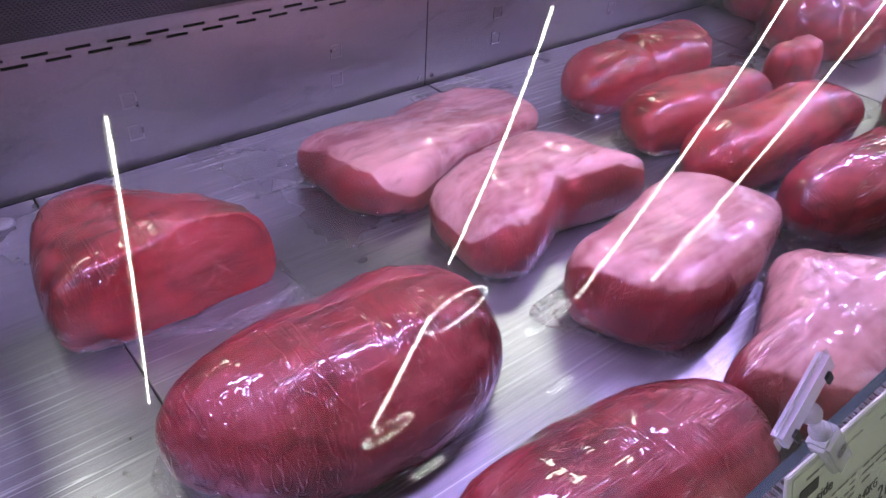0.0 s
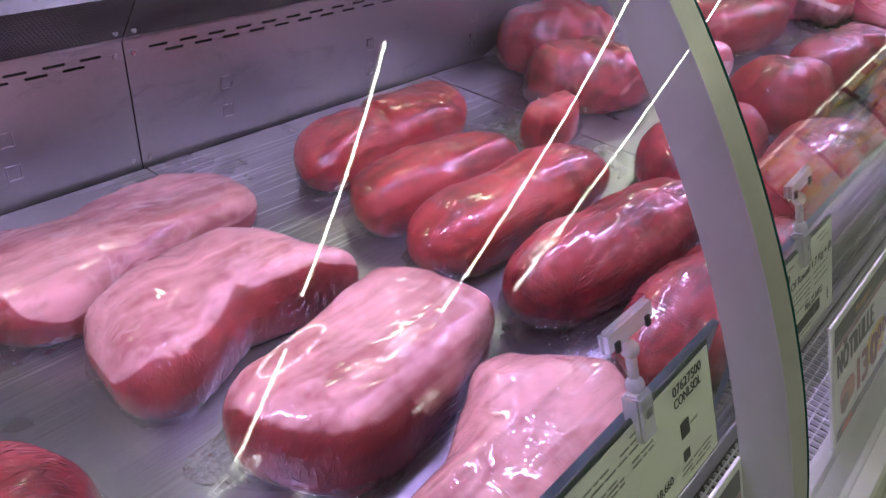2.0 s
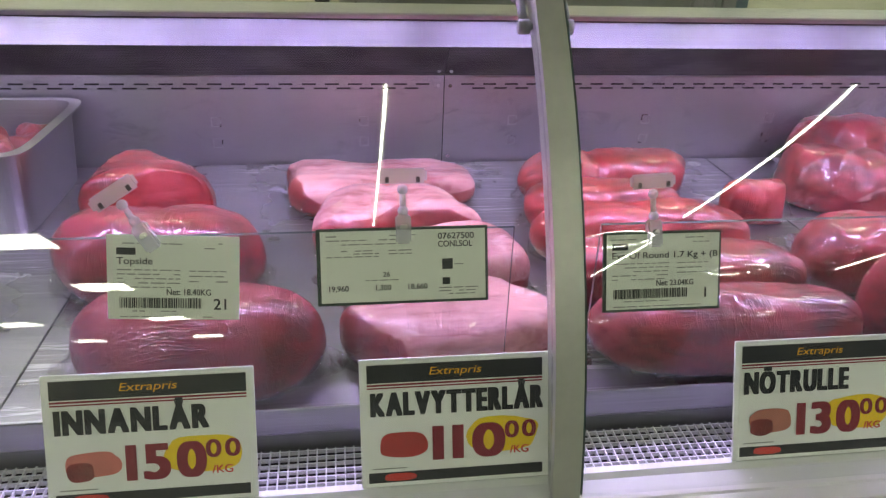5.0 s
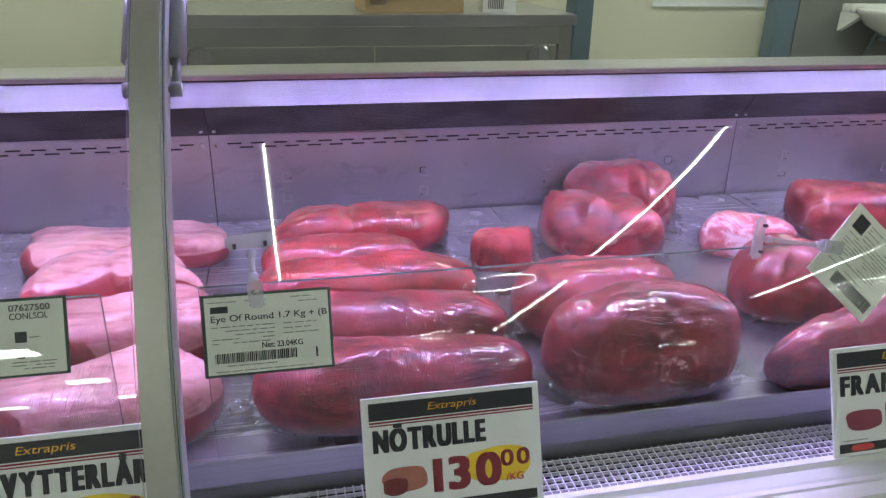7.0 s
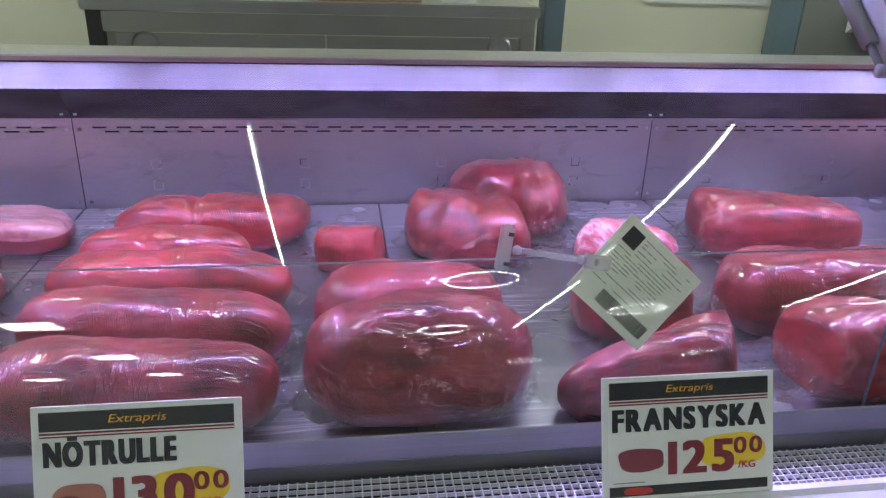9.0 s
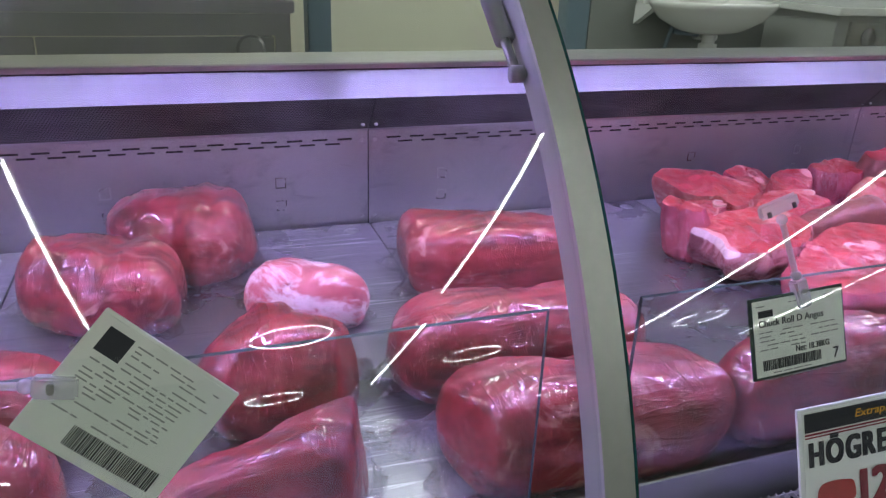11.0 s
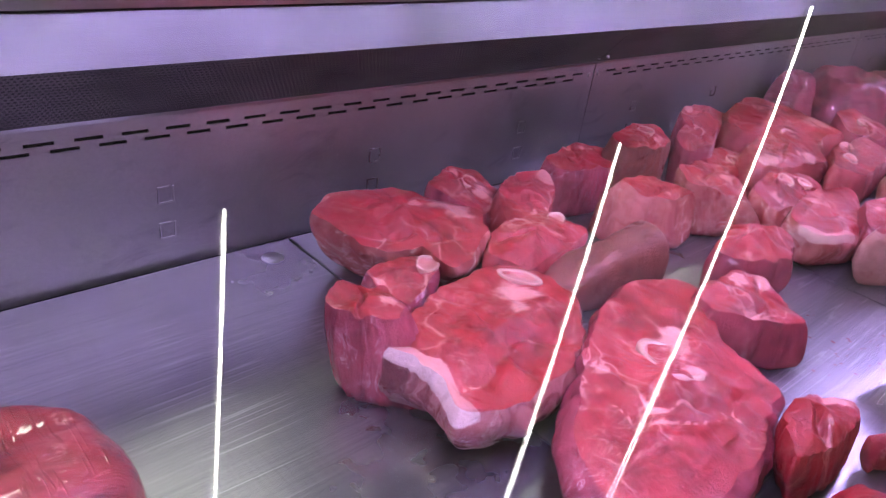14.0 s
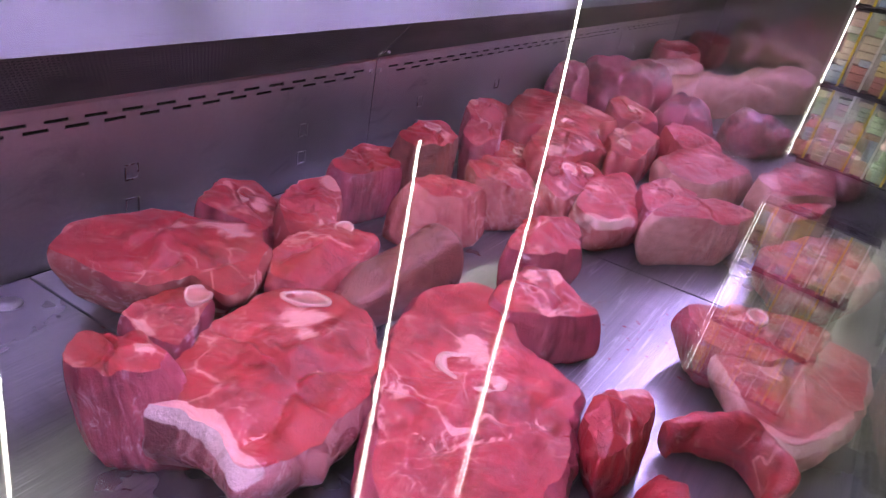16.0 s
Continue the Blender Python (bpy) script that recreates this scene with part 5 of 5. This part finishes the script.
# ---- signs and tags ----
def lettering(text, height, material, parent, x, y, z, name="lettering", width=None, bold=0.0, shear=0.0, label=""):
    """Writing as flat raised letters in the plane y, lower left corner at (x, z). width: squeezed to that width."""
    cap, pen, points, faces = 0.69, 0.0, [], []
    # a heavy face is set tight, letter by letter
    for run in (text if bold > 0.04 else (text,)):
        cu = bpy.data.curves.new(name, "FONT")
        cu.body, cu.size, cu.extrude, cu.shear = run, 1.0, 0.0, shear
        tmp = new("tmp_text", cu)
        bpy.context.view_layer.update()
        me = bpy.data.meshes.new_from_object(tmp.evaluated_get(bpy.context.evaluated_depsgraph_get()))
        bpy.data.objects.remove(tmp)
        left, base = min(v.co.x for v in me.vertices), len(points)
        points += [(v.co.x - left + pen, v.co.y) for v in me.vertices]
        faces += [tuple(i + base for i in p.vertices) for p in me.polygons]
        pen = max(p[0] for p in points) + 0.10 + 1.4 * bold
        bpy.data.meshes.remove(me)
    sx = (width / max(p[0] for p in points)) if width else height / cap
    flat = [(p[0] * sx, 0.0, p[1] * height / cap) for p in points]
    # a heavy face is the same letters laid over one another, a little apart
    shifts = [(0, 0)] if not bold else [(a * bold, b * bold * 0.5) for a in (-1, -0.33, 0.33, 1) for b in (-1, 1)]
    verts, polys = [], []
    for k, (a, b) in enumerate(shifts):
        base = len(verts)
        verts += [(p[0] + a * height, -0.00004 * k, p[2] + b * height) for p in flat]
        polys += [tuple(i + base for i in f) for f in faces]
    me = bpy.data.meshes.new(name)
    me.from_pydata(verts, [], polys)
    me.materials.append(material)
    me.name = name
    ob = new(name, me)
    ob.parent = parent
    ob.matrix_basis = pose(x, y, z)
    return tagged(ob, label or "printed " + text)


def bars(rects, y, depth=0.0003):
    bm = bmesh.new()
    for x0, x1, z0, z1 in rects:
        box(bm, x0, x1, y - depth, y, z0, z1)
    return bm


def blob(cx, cz, a, b, seed, y):
    bm = bmesh.new()
    vs = []
    for t in np.linspace(0, 2 * math.pi, 25)[:-1]:
        r = 1 + 0.14 * noise.noise(Vector((math.cos(t) * 1.4, math.sin(t) * 1.4, seed)))
        vs.append(bm.verts.new((cx + a * r * math.copysign(abs(math.cos(t)) ** 0.7, math.cos(t)), y, cz + b * r * math.copysign(abs(math.sin(t)) ** 0.7, math.sin(t)))))
    bm.faces.new(vs)
    return bm


def price_sign(x0, x1, title, whole, cents, title_width, seed, picture):
    """An A5 card in a clear holder, leaning back on the front rail. Its own x runs from 0 to its width, z up along the card."""
    w, h = x1 - x0, 0.143
    s = thing("price_sign", pose(x0, 0.0525, 0.7875, -20.5, 0, 0), "white price card reading %s in a clear holder" % title, "price sign", "price signs")
    part("holder", boxed(0, w, 0.0, 0.003, 0, h, 0.0006), PAPER, s, "clear-edged acrylic card holder")
    e = 0.006 * w / 0.21
    part("card", boxed(e, w - e, -0.0008, -0.0001, 0.004, h - 0.004), PAPER, s, "white printed card")
    y = -0.0010
    part("header_band", bars([(e + 0.002, w - e - 0.002, h - 0.026, h - 0.006)], y), INK, s, "black header band")
    part("header_lines", bars([(e + 0.002, w - e - 0.002, h - 0.0295, h - 0.0275), (e + 0.002, w - e - 0.002, h - 0.0325, h - 0.0310)], y), INK_RED, s)
    part("footer_band", bars([(e + 0.002, w - e - 0.002, 0.005, 0.0165)], y), INK, s, "black footer band")
    part("footer_mark", blob(0.042, 0.0108, 0.018, 0.0042, 5, y - 0.0005), INK_BRIGHT, s, "red rounded mark")
    part("price_flash", blob(w * 0.745, 0.052, 0.040, 0.020, seed, y), INK_YELLOW, s, "yellow brushed patch")
    y = -0.0018
    lettering("Extrapris", 0.0085, INK_ORANGE, s, w * 0.36, y, h - 0.019, width=0.058, shear=0.2)
    lettering(title, 0.0245, INK, s, 0.013, y, h - 0.062, width=title_width, bold=0.08)
    pw = 0.076
    lettering(whole, 0.036, INK_RED, s, w * 0.385, y, 0.029, width=pw, bold=0.075)
    lettering(cents, 0.0185, INK_RED, s, w * 0.385 + pw + 0.003, y, 0.048, width=0.034, bold=0.045)
    lettering("/KG", 0.0085, INK_BRIGHT, s, w * 0.385 + pw + 0.008, y, 0.030, width=0.021, bold=0.03)
    part("small_print", bars([(0.012, 0.05, 0.0205, 0.0218)], y), INK_GREY, s)
    part("picture", blob(0.046, 0.047, 0.027, 0.014, seed + 3, y), picture, s, "printed picture of a meat joint")
    if title in ("NÖTRULLE", "INNANLÅR"):
        part("picture", blob(0.034, 0.040, 0.014, 0.010, seed + 9, y - 0.0003), VEAL, s, "printed picture of a meat slice")


PRINT_BROWN = painted("printed_meat_brown", (0.36, 0.13, 0.09), 0.5, 0.0, 0.25, 60, 0)
PRINT_RED = painted("printed_meat_red", (0.36, 0.03, 0.03), 0.5, 0.0, 0.3, 60, 0)
PRINT_PINK = painted("printed_meat_pink", (0.55, 0.16, 0.13), 0.5, 0.0, 0.25, 60, 0)
PRINT_PLUM = painted("printed_meat_plum", (0.25, 0.04, 0.07), 0.5, 0.0, 0.25, 60, 0)
price_sign(0.166, 0.378, "INNANLÅR", "150", "00", 0.150, 1, PRINT_PINK)
price_sign(0.488, 0.698, "KALVYTTERLÅR", "110", "00", 0.188, 2, PRINT_RED)
price_sign(0.919, 1.129, "NÖTRULLE", "130", "00", 0.128, 3, PRINT_BROWN)
price_sign(1.527, 1.737, "FRANSYSKA", "125", "00", 0.184, 4, PRINT_PLUM)
price_sign(2.186, 2.396, "HÖGREV", "120", "00", 0.128, 5, PRINT_RED)


def code_bars(x0, x1, z0, z1, seed):
    rnd = random.Random(seed)
    out, x = [], x0
    while x < x1:
        w = rnd.choice((0.0005, 0.0008, 0.0013))
        out.append((x, min(x + w, x1), z0, z1))
        x += w + rnd.choice((0.0005, 0.0008, 0.001))
    return out


def text_rows(x0, x1, z0, z1, n, seed):
    rnd = random.Random(seed)
    out = []
    for i in range(n):
        z = z0 + (z1 - z0) * (i + 0.5) / n
        x = x0
        while x < x1 - 0.004:
            w = rnd.uniform(0.004, 0.014)
            if rnd.random() < 0.78:
                out.append((x, min(x + w, x1), z - 0.0006, z + 0.0006))
            x += w + 0.0022
    return out


def hanging_tag(x, z, w, h, turn, lean, words, seed, label, frame_material, arm, y=0.138):
    """A product label hung on the riser; its own origin is the label's upper left corner, z down."""
    s = thing("product_tag", pose(x, y, z, lean, 0, 0) @ pose(0, 0, 0, 0, turn, 0), label, "product tag", "product tags")
    part("backing", boxed(-0.004, w + 0.003, 0.0, 0.0022, -h - 0.003, 0.003, 0.0006), frame_material, s, "dark green label holder")
    part("label_sheet", boxed(0, w, -0.0009, -0.0002, -h, 0), LABEL_PAPER, s, "pale printed label")
    y0 = -0.0012
    small, black = [], []
    for kind, *v in words:
        if kind == "text":
            txt, hh, tx, tz, tw = v
            lettering(txt, hh, INK, s, tx, y0, tz, width=tw, bold=0.02)
        elif kind == "bars":
            black += code_bars(*v, seed)
        elif kind == "rows":
            small += text_rows(*v, seed + len(small))
        elif kind == "block":
            black.append(v)
    if small:
        tagged(part("small_print", bars(small, y0), INK_GREY, s, "unreadable small print"), kind="stuff")
    if black:
        tagged(part("printed_code", bars(black, y0), INK, s, "printed code bars"), kind="stuff")
    # clear swivel clip: it grips the sheet at (arm[0], arm[1]) and its jaw sits at (arm[2], arm[3])
    foot, head = Vector((arm[0], 0, arm[1])), Vector((arm[2], 0, arm[3]))
    d = (head - foot).normalized()
    turned = Matrix.Translation(foot) @ Matrix(((d.z, 0, d.x, 0), (0, 1, 0, 0), (-d.x, 0, d.z, 0), (0, 0, 0, 1)))
    reach = (head - foot).length
    clip = part("clip", boxed(-0.008, 0.008, -0.006, 0.006, -0.014, 0.016, 0.002), PLASTIC_CLEAR, s, "clear plastic clip", m=turned)
    part("spring", boxed(-0.004, 0.004, -0.0075, -0.006, 0.001, 0.006, 0.001), SCREW, clip)
    part("stem", rod(bmesh.new(), (0, 0, 0.016), (0, 0, reach), 0.0032, 10), PLASTIC_CLEAR, clip, "clear plastic stem", True)
    for bz in (0.020, reach):
        ball = bmesh.new()
        bmesh.ops.create_icosphere(ball, subdivisions=2, radius=0.0058, matrix=Matrix.Translation((0, 0, bz)))
        part("ball", ball, PLASTIC_CLEAR, clip, "", True)
    part("jaw", boxed(-0.026, 0.026, -0.003, 0.003, reach + 0.006, reach + 0.022, 0.003), PLASTIC_CLEAR, clip, "wide clear plastic jaw")
    for k in (-0.016, 0.016):
        part("jaw_hook", boxed(k - 0.002, k + 0.002, -0.0045, -0.003, reach + 0.007, reach + 0.013), INK, clip)


def carton_label(name, net, number, w, h, name_w):
    return [("block", 0.006, 0.024, -0.017, -0.010), ("rows", 0.004, 0.07, -0.008, -0.003, 1), ("rows", 0.09, w - 0.012, -0.012, -0.002, 2),
            ("text", name, 0.0068, 0.006, -0.0265, name_w), ("rows", 0.006, w * 0.55, -0.052, -0.030, 5), ("rows", w * 0.62, w - 0.008, -0.046, -0.030, 3),
            ("text", net, 0.0062, w * 0.44, -0.0575, 0.043), ("bars", 0.008, w * 0.72, -0.071, -0.0605), ("rows", 0.02, w * 0.6, -0.076, -0.0725, 1),
            ("text", number, 0.011, w - 0.016 - 0.006 * (len(number) - 1), -0.072, None), ("rows", 0.008, w - 0.02, -0.0815, -0.0785, 1)]


hanging_tag(0.248, 1.059, 0.121, 0.080, 3.0, -18, carton_label("Topside", "Net: 18.40KG", "21", 0.121, 0.083, 0.034), 1, "pale product label for topside on a clear swivel clip", LABEL_PAPER, (0.035, 0.0, 0.012, 0.032))
hanging_tag(0.452, 1.058, 0.172, 0.074, 0.0, -22, [
    ("rows", 0.006, 0.10, -0.016, -0.003, 3), ("text", "07627500", 0.0062, 0.122, -0.010, 0.038), ("text", "CONLSOL", 0.0062, 0.122, -0.0185, 0.036),
    ("rows", 0.006, 0.06, -0.028, -0.019, 3), ("rows", 0.07, 0.10, -0.026, -0.019, 2), ("block", 0.126, 0.137, -0.042, -0.031), ("rows", 0.139, 0.165, -0.040, -0.034, 1),
    ("text", "26", 0.005, 0.064, -0.048, None), ("rows", 0.006, 0.11, -0.053, -0.050, 1), ("text", "19,960", 0.0055, 0.008, -0.062, None), ("text", "1,300", 0.0055, 0.056, -0.062, None),
    ("text", "18,660", 0.0055, 0.090, -0.062, None), ("block", 0.126, 0.134, -0.058, -0.051), ("rows", 0.122, 0.165, -0.070, -0.060, 3)], 2,
    "pale veal product label in a dark green holder", HOLDER_GREEN, (0.086, 0.0, 0.086, 0.042))
hanging_tag(0.760, 1.045, 0.130, 0.083, 0.0, -20, carton_label("Eye Of Round 1.7 Kg + (B", "Net: 23.04KG", "1", 0.130, 0.083, 0.122), 3, "pale beef roll product label in a dark green holder", HOLDER_GREEN, (0.054, 0.0, 0.052, 0.044))
hanging_tag(1.553, 1.103, 0.108, 0.100, 43, -14, [
    ("block", 0.006, 0.026, -0.026, -0.006), ("rows", 0.03, 0.10, -0.018, -0.006, 3), ("rows", 0.008, 0.085, -0.066, -0.030, 9), ("rows", 0.030, 0.10, -0.030, -0.020, 2),
    ("bars", 0.03, 0.102, -0.094, -0.078), ("rows", 0.008, 0.07, -0.076, -0.070, 1)], 4, "pale back of a product label hung aslant on a clear clip", LABEL_PAPER, (0.004, -0.062, -0.072, -0.112))
hanging_tag(2.130, 1.036, 0.114, 0.077, -2.0, -20, carton_label("Chuck Roll D Angus", "Net: 18.38KG", "7", 0.114, 0.083, 0.082), 5, "pale chuck roll product label in a black holder", HOLDER_GREEN, (0.062, 0.0, 0.045, 0.078))

# ---- ceiling lamps and the aisle behind ----
def tube_lamp(x, y0, y1, z=4.3, turn=0.0):
    t = thing("linear_ceiling_lamp", pose(x, 0, 0, 0, 0, turn), "long slim white linear ceiling lamp", "ceiling lamp", "linear lamps")
    part("diffuser", boxed(-0.0065, 0.0065, y0, y1, z, z + 0.02), TUBE, t, "glowing white diffuser")
    part("housing", boxed(-0.022, 0.022, y0 - 0.01, y1 + 0.01, z + 0.02, z + 0.06), RAIL_WHITE, t)
    for y in (y0 + 0.3, y1 - 0.3):
        part("hanger", rod(bmesh.new(), (0, y, z + 0.06), (0, y, 4.5), 0.004, 8), SCREW, t)


tube_lamp(0.74, -4.8, -1.45)
tube_lamp(3.68, -4.75, -1.45)
tube_lamp(3.78, -9.4, -5.9)
tube_lamp(7.10, -4.95, -1.63, turn=3.0)
tube_lamp(7.10, -8.40, -4.99, turn=3.0)
tube_lamp(9.88, -3.5, -0.5, turn=5.5)
tube_lamp(9.88, -6.9, -3.54, turn=5.5)
tube_lamp(9.88, -10.3, -6.94, turn=5.5)


def ring_lamp(x, y, z=2.65, r=0.21):
    t = thing("ring_pendant_lamp", pose(x, y, z), "slim white glowing ring pendant lamp", "pendant lamp", "ring pendants")
    bm = bmesh.new()
    rows = []
    for a in np.linspace(0, 2 * math.pi, 49)[:-1]:
        rows.append([bm.verts.new(((r + 0.0034 * math.cos(b)) * math.cos(a), (r + 0.0034 * math.cos(b)) * math.sin(a), 0.0034 * math.sin(b))) for b in np.linspace(0, 2 * math.pi, 9)[:-1]])
    for i in range(48):
        for k in range(8):
            p, q = rows[i], rows[(i + 1) % 48]
            bm.faces.new((p[k], q[k], q[(k + 1) % 8], p[(k + 1) % 8]))
    part("ring", bm, TUBE, t, "glowing white ring", True)
    part("canopy", rod(bmesh.new(), (0, 0, 4.46 - z), (0, 0, 4.5 - z), 0.05, 16), RAIL_WHITE, t)
    for a in (0.3, 2.4, 4.5):
        part("wire", rod(bmesh.new(), (r * math.cos(a), r * math.sin(a), 0.008), (0, 0, 4.46 - z), 0.0012, 6), SCREW, t)


for rx, ry in ((2.02, -2.75), (3.37, -3.95), (2.03, -4.60), (3.39, -7.6), (5.25, -3.87), (5.58, -7.62)):
    ring_lamp(rx, ry)


def panel_lamp(x, y):
    t = thing("square_ceiling_lamp", pose(x, y, 4.455), "flat square glowing ceiling panel lamp", "ceiling lamp", "ceiling panels")
    part("diffuser", boxed(-0.3, 0.3, -0.3, 0.3, 0.0, 0.01), PANEL_GLOW, t)
    part("frame", boxed(-0.315, 0.315, -0.315, 0.315, 0.01, 0.045), RAIL_WHITE, t)


PANEL_GLOW = glow("panel_glow", (1.0, 0.96, 0.82), 24.0)
for px in (-2.5, -4.9):
    for py in (-5.3, -8.0, -11.6, -15.2):
        panel_lamp(px, py)

# shelving across the aisle, seen in the glass
GOODS = [painted("goods_%s" % n, c, 0.45, 0.0, 0.25, 50, 0) for n, c in (("cream", (0.62, 0.57, 0.42)), ("yellow", (0.64, 0.52, 0.20)), ("red", (0.46, 0.20, 0.17)), ("green", (0.34, 0.46, 0.30)), ("blue", (0.34, 0.46, 0.58)), ("white", (0.70, 0.70, 0.66)), ("brown", (0.42, 0.30, 0.18)), ("pink", (0.58, 0.42, 0.40)))]


SHELF_STRIP = glow("shelf_edge_light", (1.0, 0.97, 0.90), 40.0)
SHELF_GLOW = glow("shelf_strip_light", (1.0, 0.97, 0.86), 14.0)


def shelf_unit(x, y, seed):
    rnd = random.Random(seed)
    t = thing("shop_shelf", pose(x, y, 0, 0, 0, 90), "full lit shop shelf of small coloured packs", "shelving", "aisle shelves")
    part("back_board", boxed(0, 1.24, -0.45, -0.43, 0, 2.1), RAIL_GREY, t)
    for sx in (0.0, 1.21):
        part("upright", boxed(sx, sx + 0.03, -0.43, 0.0, 0, 2.1), SHADE_AND_BLACK, t)
    part("canopy", boxed(0, 1.24, -0.43, 0.10, 2.1, 2.16), RAIL_WHITE, t)
    part("canopy_light", boxed(0.03, 1.21, 0.06, 0.08, 2.09, 2.099), SHELF_GLOW, t, "white strip light under the canopy")
    for k in range(6):
        z = 0.15 + k * 0.34
        sh = part("shelf", boxed(0.031, 1.209, -0.43, -0.01, z, z + 0.025), RAIL_WHITE, t)
        part("shelf_light", boxed(0.05, 1.19, -0.05, -0.02, z - 0.006, z - 0.001), SHELF_STRIP, sh)
        part("price_strip", boxed(0.031, 1.209, -0.009, -0.004, z - 0.01, z + 0.03), INK_YELLOW if k % 2 else PAPER, sh)
        row = bmesh.new()
        px = 0.05
        while px < 1.1:
            w, h, mi, n = rnd.uniform(0.07, 0.12), rnd.uniform(0.14, 0.27), rnd.randrange(8), rnd.randrange(1, 4)
            for i in range(n):
                if px + w > 1.19:
                    break
                box(row, px, px + w - 0.008, -0.30, -0.03 - rnd.uniform(0, 0.03), z + 0.025, z + 0.025 + h, 0, mi)
                px += w
        tagged(part("packs", row, GOODS, sh, "row of coloured packs"), kind="stuff")


for i in range(3):
    shelf_unit(15.5, -2.80 + i * 1.25, 200 + i)
    shelf_unit(15.5, -7.40 + i * 1.25, 210 + i)
